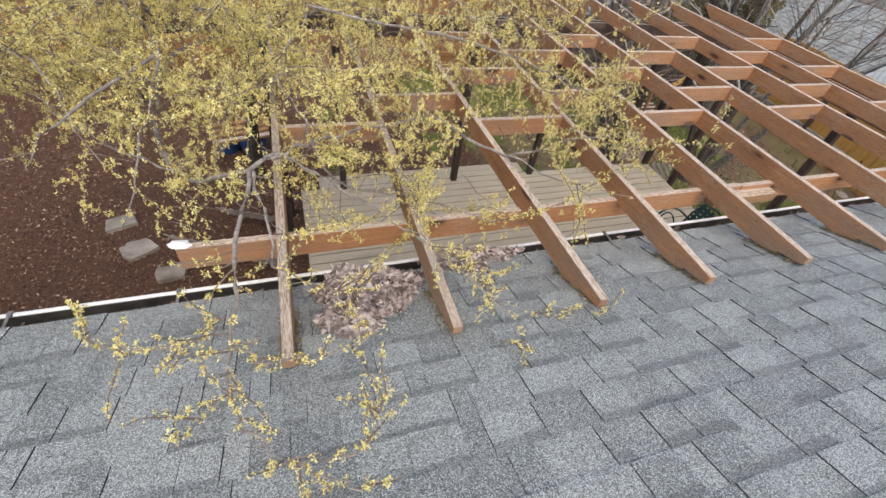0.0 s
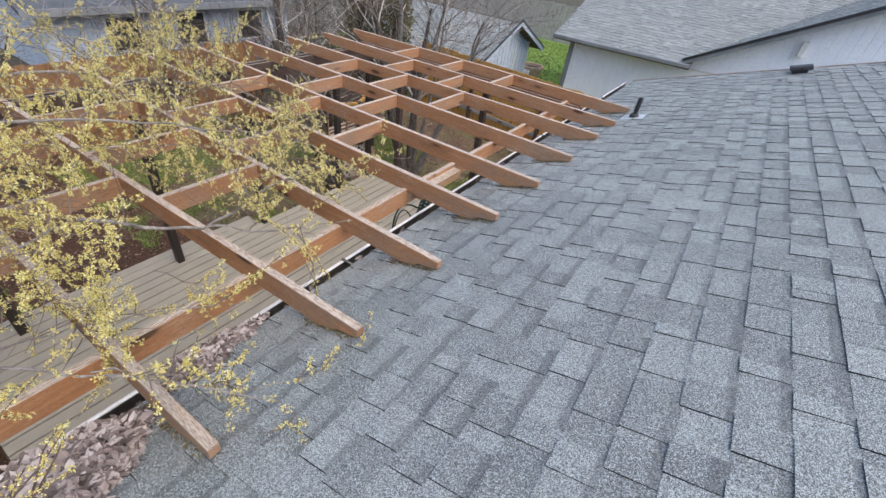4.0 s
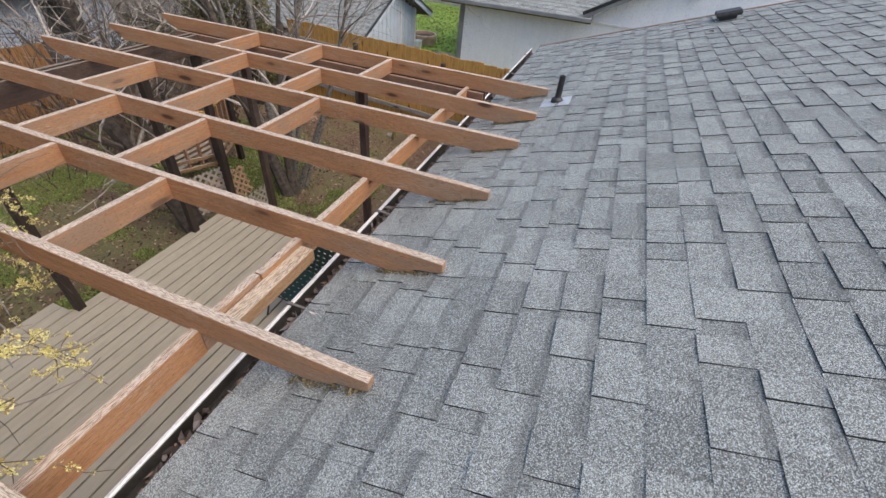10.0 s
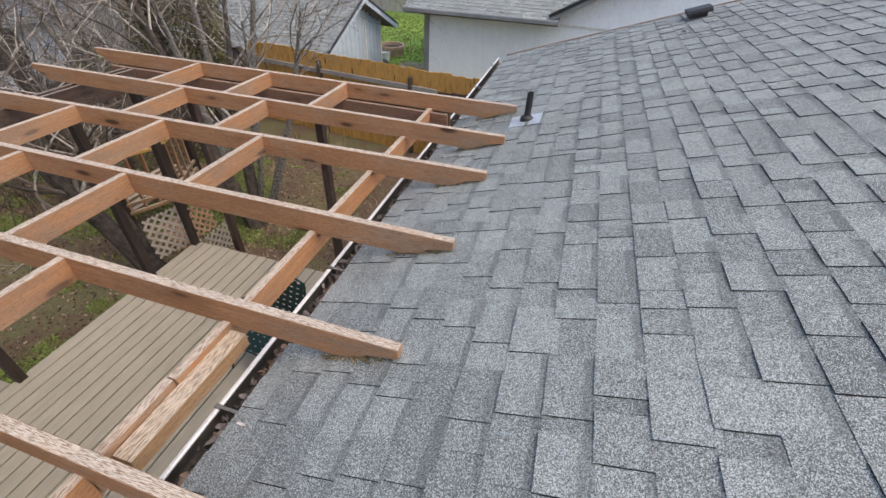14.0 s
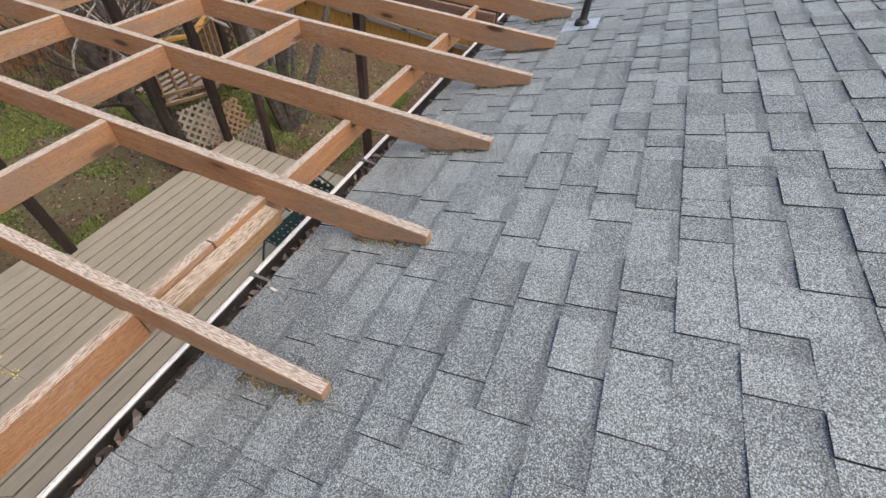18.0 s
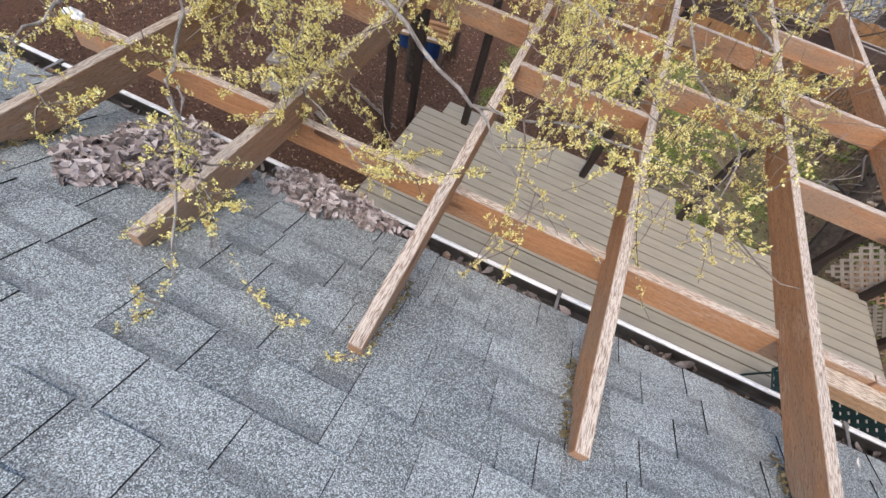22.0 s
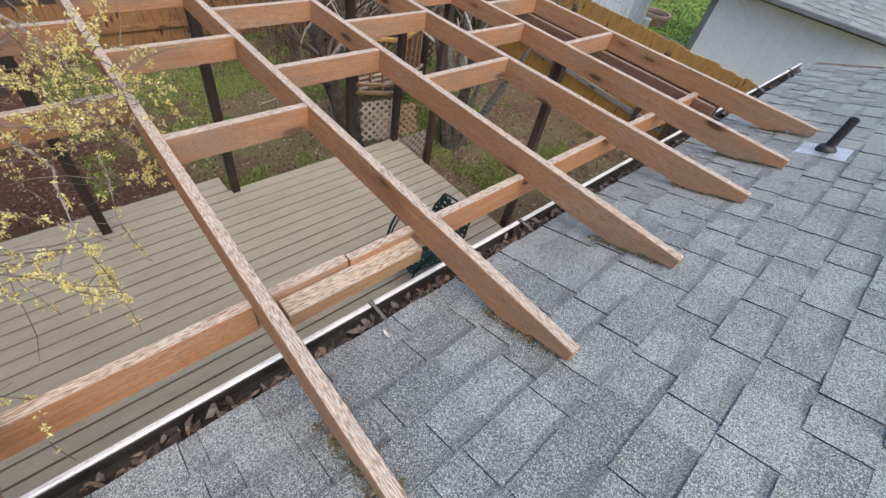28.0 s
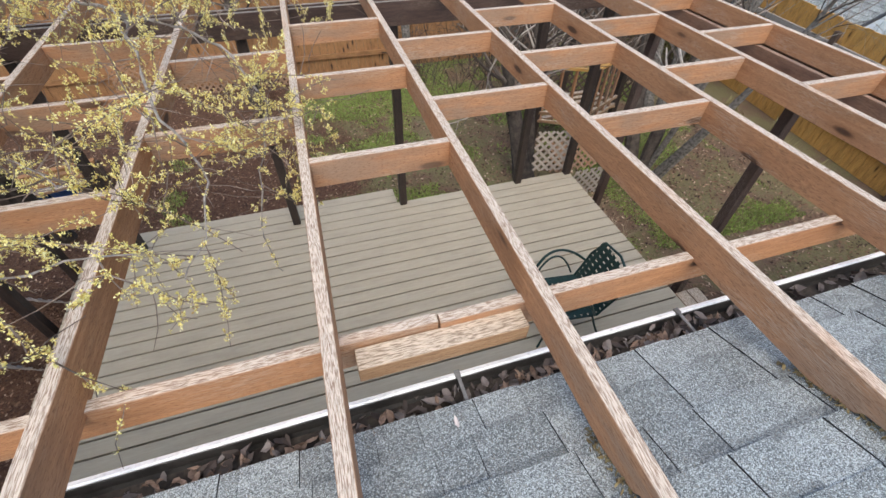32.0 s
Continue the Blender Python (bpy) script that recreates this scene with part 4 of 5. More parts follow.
for s, seed in ((1, 31), (-1, 32)):
    m = Matrix.Translation((SX - s * 2.15, SY - .3 if s < 0 else SY + 4.2, SZ - .02)) @ Matrix.Rotation(radians(-90 if s > 0 else 90), 4, "Z") @ Matrix.Rotation(ss, 4, "X")
    part("roof", box_bm(0, 4.5, 0, 2.33, -.06, -.008), M_OLDFENCE, shed, "", m)
    far_roof(shed, m, 4.5, 16, seed)
    a, b = Vector((SX - s * 2.15, SY - .31, SZ - .05)), Vector((SX, SY - .31, SP + .02))
    board("rake_board", a, b, .03, .12, M_BLUESIDING, shed, "blue rake board")
    up = Vector((0, -.012, .08))
    board("rake_edge", a + up, b + up, .05, .035, M_BLACK, shed, "dark shingle edge")

blue = empty("blue_house", 0, 0, 0, "far pale blue house with white window trim behind the trees", "house")
part("wall", box_bm(4.5, 11.9, 13.2, 20.5, 0, 1.72), M_BLUESIDING, blue)
part("gable_wall", prism_bm([(13.2, 1.72), (16.85, 3.2), (20.5, 1.72)], -11.9, -4.5), M_BLUESIDING, blue, "", pose(0, 0, 0, 0, 0, 90))
part("roof", prism_bm([(12.7, 1.66), (16.85, 3.4), (21, 1.66), (21, 1.78), (16.85, 3.54), (12.7, 1.78)], -12.3, -4.1), M_SLATE, blue, "", pose(0, 0, 0, 0, 0, 90))
part("eave_board", box_bm(4.1, 12.3, 12.62, 12.69, 1.62, 1.79), M_FARROOF, blue, "grey eave board")
part("corner_board", box_bm(11.8, 11.93, 13.15, 13.19, 0, 1.7), M_TRIM, blue, "white corner board")
for x in (6.4, 8.3, 10.4):
    w = part("window", box_bm(x - .5, x + .5, 13.14, 13.2, .55, 1.5), M_TRIM, blue, "white framed window")
    part("pane", box_bm(x - .42, x + .42, 13.12, 13.14, .62, 1.43), M_BLACK, w, "dark window pane")
west = empty("grey_house", 0, 0, 0, "far grey house seen past the tree", "house")
part("wall", box_bm(-22, -12, 10, 20, 0, 3), M_SIDING, west)
part("roof", prism_bm([(-23, 2.9), (-17, 5.2), (-11, 2.9), (-11, 3.05), (-17, 5.4), (-23, 3.05)], 9.4, 20.5), M_FARROOF, west)

# planter beyond the fence
M_TERRA = plain("terracotta", (0.36, 0.23, 0.16), (0.56, 0.4, 0.29), 6, .85)
for x, y, r in ((18.3, 6.0, .5),):
    pot = tagged(new("planter"), "round terracotta planter on the lawn", "planter")
    pot.matrix_basis = pose(x, y - .2, 0)
    bm = bmesh.new()
    a, b = disc(bm, r * .86, r * .95, 0, .24, 24)
    disc(bm, r * .95, r, .24, .25, 24)
    disc(bm, r, r, .25, .34, 24)
    disc(bm, r, r * .84, .34, .34, 24)
    disc(bm, r * .84, r * .8, .34, .2, 24)
    bm.faces.new(a[::-1])
    part("bowl", bm, M_TERRA, pot)
    bm = bmesh.new()
    a, b = disc(bm, r * .84, r * .82, .2, .24, 24)
    bm.faces.new(b)
    part("soil", bm, M_DARKBARK, pot, "dark soil")
M_GRAVEL = plain("tan_gravel", (0.2, 0.165, 0.125), (0.44, 0.38, 0.3), 60, .95, 0, .5, 120)
gravel = bmesh.new()
add_box(gravel, 15.35, 17.55, 2.95, 5.0, -.02, .012)
tagged(part("gravel_strip", gravel, M_GRAVEL, None), "strip of tan gravel between the shed and the house", "gravel", kind="structure")
bucket = tagged(place(new("bucket"), 17.35, 5.62, .0), "white plastic bucket standing by the shed", "bucket")
bm = bmesh.new()
a, b = disc(bm, .12, .15, 0, .3, 18)
disc(bm, .15, .135, .3, .3, 18)
disc(bm, .135, .11, .3, .03, 18)
bm.faces.new(a[::-1])
part("pail", bm, M_WHITE, bucket)
bm = bmesh.new()
tube(bm, [(-.15, 0, .27), (-.13, .1, .22), (0, .16, .18), (.13, .1, .22), (.15, 0, .27)], [.004] * 5, 4)
part("handle", bm, M_FLASH, bucket, "thin wire handle")
bm = bmesh.new()
bmesh.ops.create_icosphere(bm, subdivisions=3, radius=.26)
for v in bm.verts:
    v.co *= 1 + .35 * noise.noise(v.co * 6) + .12 * noise.noise(v.co * 17)
    v.co.z = max(v.co.z * .8 + .16, 0)
tagged(part("rubbish_bag", bm, M_BLACK, None, "", pose(16.15, 5.25, 0)), "crumpled black rubbish bag by the shed corner", "bag")


# ---- bare trees ----
def grow(bm, rng, p, d, length, radius, depth, spread, tips, droop=0.0, sides=6, kids=(2, 3)):
    """One limb and, from it, its branches; thin ends are kept in tips."""
    n = 5 if depth > 1 else 4
    pts, radii = [Vector(p)], [radius]
    d = Vector(d).normalized()
    for i in range(n):
        d = (d + Vector((rng.gauss(0, .13), rng.gauss(0, .13), rng.gauss(0, .1) - droop))).normalized()
        pts.append(pts[-1] + d * length / n)
        radii.append(radius * (1 - .6 * (i + 1) / n))
    tube(bm, pts, radii, sides if depth > 1 else 4 if depth else 3)
    tips.append((pts, radii))
    if depth:
        for k in range(rng.randint(*kids)):
            t = rng.uniform(.35, 1.0)
            i = min(int(t * n), n - 1)
            q = pts[i].lerp(pts[i + 1], t * n - i)
            side = d.orthogonal()
            side.rotate(Matrix.Rotation(rng.uniform(0, 6.283), 3, d))
            nd = (d * rng.uniform(.5, 1.0) + side * rng.uniform(spread * .6, spread) + Vector((0, 0, .12))).normalized()
            grow(bm, rng, q, nd, length * rng.uniform(.55, .8), radii[i] * rng.uniform(.5, .7), depth - 1, spread, tips, droop, sides, kids)


def bare_tree(x, y, stems, seed, label, material=None, depth=4, low=.35):
    rng = random.Random(seed)
    tree = tagged(new("tree"), label, "tree", "bare trees behind the pergola")
    tree.matrix_basis = pose(x + YX, y + YY, 0)
    for dx, dy, lean_x, lean_y, h, r in stems:
        bm = bmesh.new()
        pts, radii = [], []
        for i in range(9):
            t = i / 8
            pts.append(Vector((dx + lean_x * t + .05 * math.sin(3 * t + seed), dy + lean_y * t + .05 * math.cos(4 * t + seed), -.05 + h * t)))
            radii.append(r * (.95 - .65 * t) if i else r * 1.25)
        tube(bm, pts, radii, 10)
        for v in bm.verts:
            v.co += v.normal * 0 + Vector((noise.noise(v.co * 7), noise.noise(v.co * 7 + Vector((9, 0, 0))), 0)) * r * .25
        part("trunk", bm, material or M_BARK, tree)
        bm, tips = bmesh.new(), []
        for k in range(11):
            t = rng.uniform(low, 1)
            i = min(int(t * 8), 7)
            a = rng.uniform(0, 6.283)
            grow(bm, rng, pts[i].lerp(pts[i + 1], t * 8 - i), (math.cos(a) * .8 + lean_x * .2, math.sin(a) * .8 + lean_y * .2, rng.uniform(.35, 1.1)), rng.uniform(.8, 1.6), radii[i] * .3, depth - 1, .8, tips, 0, 6, (2, 4))
        part("crown", bm, M_TWIG, tree, "bare grey branches")
    return tree


def twig_material():
    m, n, k, b = nodes_of("bare_twig")
    geo, r = n.new("ShaderNodeNewGeometry"), n.new("ShaderNodeValToRGB")
    e = r.color_ramp.elements
    e[0].color, e[1].color = (0.035, 0.027, 0.021, 1), (0.58, 0.52, 0.45, 1)
    e.new(.5).color = (0.19, 0.15, 0.12, 1)
    k.new(geo.outputs["Random Per Island"], r.inputs[0])
    k.new(mix(n, k, r.outputs[0], (0.05, 0.04, 0.03), ramp(n, k, noisy(n, k, coords(n, k), 30, 3), 0.5, 0.8)), b.inputs["Base Color"])
    b.inputs["Roughness"].default_value = .9
    return m


M_TWIG = twig_material()
bare_tree(5.65, 4.35, ((0, 0, -.25, 1.0, 2.6, .15), (.08, .05, .3, .9, 2.6, .08)), 3, "dark leaning bare tree beside the deck posts", M_DARKBARK, 3)
bare_tree(7.15, 3.75, ((0, 0, .25, 1.3, 3.4, .12), (.05, -.05, .75, .35, 3.2, .1)), 4, "bare tree with several dark lichen-spotted stems", M_DARKBARK, 4)
bare_tree(8.9, 5.3, ((0, 0, .1, .4, 3.8, .11), (.2, -.2, .3, -.5, 3.6, .09), (-.1, .2, -.2, .7, 3.6, .1)), 5, "bare tree with several pale grey stems", None, 4, .62)
bare_tree(7.0, 7.4, ((0, 0, -.2, -.2, 3.9, .1), (.1, .1, .3, .4, 3.6, .08)), 7, "bare tree with brown twigs at the back of the yard", M_DARKBARK, 4)
bare_tree(8.8, 8.2, ((0, 0, .2, .2, 3.8, .1), (.2, .1, -.4, .1, 3.6, .09), (-.2, 0, -.1, .5, 3.7, .08)), 8, "bare grey-stemmed tree near the back fence", None, 4)
bare_tree(11.4, 9.4, ((0, 0, .2, .3, 4.2, .12), (.2, .1, -.5, .1, 3.9, .1)), 9, "bare tree beyond the fence", None, 4)
bare_tree(4.8, 8.0, ((0, 0, .1, .1, 3.4, .08), (.1, .1, -.3, .3, 3.2, .07)), 10, "slim bare tree near the back fence", None, 3)
bare_tree(1.8, 7.9, ((0, 0, .1, .1, 3.6, .09), (.15, 0, -.3, .2, 3.4, .07)), 11, "bare tree in front of the back fence", M_DARKBARK, 3)
bare_tree(7.3, 3.65, ((0, 0, .35, -.95, 3.0, .06), (.08, -.05, .9, -.55, 3.1, .055), (-.05, .05, .1, -.4, 3.1, .05)), 13, "bare tree fanning out in pale budded twigs over the fence", None, 4, .78)
bare_tree(-2.6, 7.4, ((0, 0, .2, .1, 3.6, .1), (.15, 0, -.3, .2, 3.4, .08)), 12, "bare tree at the shaded end of the yard", M_DARKBARK, 3)

# trunk wrapped in ivy
ri = random.Random(41)
for tx, ty, wide in ((10.35, 6.75, 1.0), (10.15, 7.7, 1.05)):
    ivy = tagged(new("tree"), "tall trunk wrapped in brown-green ivy", "tree", "trunks wrapped in ivy")
    ivy.matrix_basis = pose(tx, ty, 0)
    bm = bmesh.new()
    tube(bm, [(0, 0, -.05), (.03, 0, 1.2), (.05, .05, 2.6), (.1, .1, 5.2)], [.2, .16, .14, .1], 10)
    part("trunk", bm, M_DARKBARK, ivy)
    verts, faces = [], []
    for _ in range(11000):
        z = ri.uniform(.4, 5.2)
        a, r = ri.uniform(0, 6.283), wide * ri.uniform(.16, .5) * (1 + .35 * noise.noise(Vector((z * 1.6, 2, tx * ty))))
        p = Vector((r * math.cos(a) + .02 * z, r * math.sin(a), z))
        s = ri.uniform(.03, .06)
        m = Matrix.Translation(p) @ Euler((ri.uniform(.3, 2.2), ri.uniform(-.8, .8), a)).to_matrix().to_4x4()
        i = len(verts)
        verts += [m @ Vector(q) for q in ((-s * .5, 0, 0), (0, -s * .6, .006), (s * .5, 0, 0), (0, s * .6, -.004))]
        faces.append((i, i + 1, i + 2, i + 3))
    link("ivy", mesh_from("ivy", verts, faces), M_IVY, ivy, None, "brown-green ivy leaves")

# thicket of bare brush behind the pergola
rb = random.Random(91)
bm = bmesh.new()
for _ in range(850):
    x, y = rb.uniform(4.6, 12.4), rb.uniform(6.9, 12.5)
    if x > 10.4 and y < 7:
        continue
    p, d = Vector((x, y, 0)), Vector((rb.gauss(0, .35), rb.gauss(0, .35), 1)).normalized()
    h = rb.uniform(.7, 2.2)
    pts = [p]
    for _ in range(5):
        d = (d + Vector((rb.gauss(0, .2), rb.gauss(0, .2), rb.gauss(0, .12)))).normalized()
        pts.append(pts[-1] + d * h / 5)
    r = rb.uniform(.004, .011)
    tube(bm, pts, [r * (1 - .13 * i) for i in range(6)], 3)
    for _ in range(3):
        j = rb.randint(2, 4)
        q = [pts[j]]
        e = (d + Vector((rb.gauss(0, .7), rb.gauss(0, .7), rb.gauss(0, .4)))).normalized()
        for _ in range(3):
            e = (e + Vector((rb.gauss(0, .2), rb.gauss(0, .2), rb.gauss(0, .2)))).normalized()
            q.append(q[-1] + e * h * .12)
        tube(bm, q, [r * .6, r * .5, r * .4, r * .3], 3)
M_BRUSH = plain("dark_brush", (0.03, 0.022, 0.017), (0.16, 0.125, 0.1), 7, .95)
tagged(part("brush", bm, M_BRUSH, None), "thicket of bare grey-brown brush at the back of the yard", "brush", kind="stuff")

# ---- budding tree over the roof edge ----
def bud_material():
    m, n, k, b = nodes_of("opening_bud")
    geo = n.new("ShaderNodeNewGeometry")
    r = n.new("ShaderNodeValToRGB")
    e = r.color_ramp.elements
    e[0].color, e[1].color = (0.4, 0.25, 0.08, 1), (0.93, 0.91, 0.56, 1)
    for pos, col in ((0.1, (0.5, 0.34, 0.11, 1)), (0.25, (0.68, 0.58, 0.17, 1)), (0.6, (0.87, 0.77, 0.28, 1)), (0.85, (0.92, 0.87, 0.44, 1))):
        e.new(pos).color = col
    k.new(geo.outputs["Random Per Island"], r.inputs[0])
    k.new(r.outputs[0], b.inputs["Base Color"])
    b.inputs["Roughness"].default_value = .6
    # thin scales let some light through
    tr, mx = n.new("ShaderNodeBsdfTranslucent"), n.new("ShaderNodeMixShader")
    mx.inputs[0].default_value = .25
    k.new(r.outputs[0], tr.inputs["Color"])
    k.new(b.outputs[0], mx.inputs[1])
    k.new(tr.outputs[0], mx.inputs[2])
    k.new(mx.outputs[0], n["Material Output"].inputs["Surface"])
    return m


M_BUDS = bud_material()
M_LIMB = plain("smooth_grey_limb", (0.13, 0.11, 0.095), (0.36, 0.325, 0.285), 22, .75, 0, .3, 70)
rt = random.Random(19)
C = (-.2, 3.6, 2.6)
BOUGHS = [
    (.021, [C, (-.75, 2.6, 2.75), (-.72, 1.5, 2.7), (-.5, .9, 2.76), (-.25, .58, 2.95), (.05, .49, 3.13), (.3, .525, 3.18), (.585, .557, 3.22), (.84, .6, 3.24)]),
    (.011, [(.05, .49, 3.13), (-.06, .33, 3.15), (-.12, -.1, 3.1), (-.14, -.52, 3.07), (-.13, -.66, 3.05), (-.08, -.8, 3.03), (.05, -.92, 3.07), (.2, -1.06, 3.15)]),
    (.009, [(.05, .49, 3.13), (.3, .2, 3.12), (.577, -.162, 3.1), (.85, -.35, 2.98)]),
    (.008, [(-.06, .33, 3.15), (0, 0, 3.1), (.035, -.226, 3.06), (.3, -.3, 2.98)]),
    (.005, [(-.13, -.66, 3.05), (-.17, -.72, 3.08), (-.26, -.82, 3.12)]),
    (.005, [(.05, -.92, 3.07), (.2, -.95, 3.1), (.3, -.83, 3.12), (.33, -.74, 3.12)]),
    (.005, [(-.14, -.45, 3.07), (-.3, -.46, 3.06), (-.45, -.5, 3.08)]),
    (.006, [(-.14, -.52, 3.07), (.1, -.6, 3.05), (.35, -.55, 3.08)]),
    (.005, [(-.14, -.4, 3.08), (-.35, -.5, 3.1), (-.55, -.42, 3.12)]),
    (.005, [(.577, -.162, 3.1), (.9, -.42, 2.93), (1.34, -.56, 2.82)]),
    (.005, [(.55, -.1, 3.1), (.85, -.5, 3.0), (.9, -.66, 2.93), (.84, -.78, 2.93)]),
    (.011, [C, (1.2, 2.8, 3.2), (2.0, 2.2, 3.2), (2.4, 1.87, 3.16), (2.6, 1.5, 3.0), (2.5, 1.12, 2.72), (2.52, .95, 2.45)]),
    (.009, [(2.0, 2.2, 3.2), (2.15, 1.55, 3.02), (2.4, .95, 3.0), (2.3, .62, 2.85)]),
    (.010, [(.84, .6, 3.24), (1.3, .53, 3.0), (1.78, .45, 3.15), (2.25, .55, 3.08)]),
    (.007, [(1.3, .53, 3.0), (1.6, .3, 2.95), (1.95, .1, 2.95)]),
    (.009, [(.2, 1.1, 3.0), (.31, .63, 2.85), (.73, .28, 2.95), (1.2, .05, 2.85)]),
    (.011, [C, (-.9, 2.4, 3.2), (-1.2, 1.4, 3.3), (-1.45, .75, 3.25)]),
    (.010, [(-.9, 2.4, 3.2), (-.5, 1.3, 3.3), (-.45, .4, 3.3), (-.5, 0, 3.15)]),
    (.009, [C, (-1.6, 3.2, 3.2), (-2.6, 2.6, 3.3), (-3.2, 1.9, 3.3)]),
    (.008, [C, (.2, 2.6, 3.45), (.3, 1.4, 3.5), (.1, .6, 3.45), (.3, .1, 3.4)]),
    (.010, [(.3, 1.4, 3.5), (1.2, 1.0, 3.45), (1.7, .5, 3.4)]),
    (.008, [C, (1.6, 3.6, 3.3), (2.6, 3.2, 3.2), (3.1, 3.0, 3.1)]),
    (.008, [C, (.9, 3.4, 3.45), (1.8, 2.4, 3.45), (2.3, 1.2, 3.38)]),
    (.009, [C, (-.8, 3.8, 3.5), (-1.5, 2.2, 3.55), (-1.2, .9, 3.5)]),
    (.008, [C, (-.6, 2.9, 3.3), (-.2, 1.9, 3.3), (.4, .9, 3.3), (.8, .15, 3.2)]),
    (.008, [C, (.4, 3.0, 3.1), (1.0, 2.0, 3.05), (1.6, 1.3, 3.1), (2.0, .9, 3.1)]),
    (.008, [C, (-1.2, 2.8, 3.05), (-1.9, 1.8, 3.2), (-2.3, 1.4, 3.2)]),
    (.010, [(-.5, 1.3, 3.3), (-.85, .7, 3.2), (-.95, .5, 3.1)]),
    (.010, [C, (-.3, 3.0, 3.5), (-.35, 2.0, 3.62), (-.1, 1.0, 3.6)]),
    (.009, [C, (.3, 3.2, 3.3), (.7, 2.2, 3.4), (1.3, 1.7, 3.4), (1.6, 1.1, 3.4)]),
    (.009, [(-.5, .9, 2.76), (-.85, .95, 3.0), (-1.0, 1.0, 3.2)]),
    (.010, [C, (-2.0, 3.6, 3.0), (-2.8, 2.9, 3.2), (-3.6, 2.4, 3.3)]),
    (.010, [(-1.3, 1.4, 3.3), (-.9, .9, 3.4), (-.6, .3, 3.4)]),
    (.009, [C, (-.9, 2.7, 2.9), (-1.0, 1.9, 3.0), (-1.05, 1.35, 3.05)]),
    (.009, [C, (-1.3, 2.9, 2.85), (-1.7, 2.2, 2.9), (-1.75, 1.7, 2.95)]),
    (.009, [C, (-1.4, 3.0, 3.3), (-2.2, 2.3, 3.3), (-2.6, 1.9, 3.2)]),
    (.009, [C, (-.5, 2.6, 3.4), (-.8, 1.8, 3.45), (-.85, 1.2, 3.4)]),
    (.009, [C, (-1.3, 3.2, 3.55), (-1.9, 2.6, 3.55), (-2.3, 2.5, 3.5)]),
    (.009, [C, (-.1, 2.9, 2.9), (-.15, 2.0, 3.1), (-.05, 1.3, 3.1)]),
    (.009, [C, (.5, 2.9, 3.25), (.6, 2.0, 3.25), (.75, 1.35, 3.2)]),
]


def smooth(pts, n=5):
    """A rounded line through the points."""
    pts = [Vector(p) for p in pts]
    out = []
    for i in range(len(pts) - 1):
        a, b, c, d = pts[max(i - 1, 0)], pts[i], pts[i + 1], pts[min(i + 2, len(pts) - 1)]
        for k in range(n):
            t = k / n
            out.append(.5 * (2 * b + (c - a) * t + (2 * a - 5 * b + 4 * c - d) * t * t + (3 * b - a - 3 * c + d) * t ** 3))
    return out + [pts[-1]]


tree = tagged(new("tree"), "spring tree with grey limbs and yellow-green opening buds", "tree")
tree.matrix_basis = pose(-.55, 4.7, 0)
home = tree.matrix_basis.inverted()
bm = bmesh.new()
trunk = [home @ Vector(p) for p in smooth([(-.55, 4.7, -.05), (-.5, 4.5, .8), (-.35, 4.1, 1.8), C], 4)]
tube(bm, trunk, [.11 - .06 * i / (len(trunk) - 1) for i in range(len(trunk))], 10)
part("trunk", bm, M_DARKBARK, tree)
limb_bm, twig_bm = bmesh.new(), bmesh.new()
buds = []          # places and directions


def ok(p):
    return p.z < 3.72 and p.z > 2.55 and p.y > -.12 and not (p.x > 2.45 and p.y < .7) and not (p.x < -.5 and p.y < .5 + .25 * (p.x + .5))


def wander(p, d, length, n, bend):
    pts = [p]
    for _ in range(n):
        d = (d + Vector((rt.gauss(0, bend), rt.gauss(0, bend), rt.gauss(0, bend * .7)))).normalized()
        pts.append(pts[-1] + d * length / n)
    return pts


def bud_along(pts, gap):
    """Buds crowd round nodes along the twig, with bare wood between."""
    for a, b in zip(pts, pts[1:]):
        length = (b - a).length
        t = rt.uniform(0, gap)
        while t < length:
            for _ in range(rt.randint(2, 5)):
                u = min(max(t + rt.gauss(0, .008), 0), length)
                buds.append((a.lerp(b, u / length), (b - a).normalized()))
            t += gap * rt.uniform(.5, 1.6)


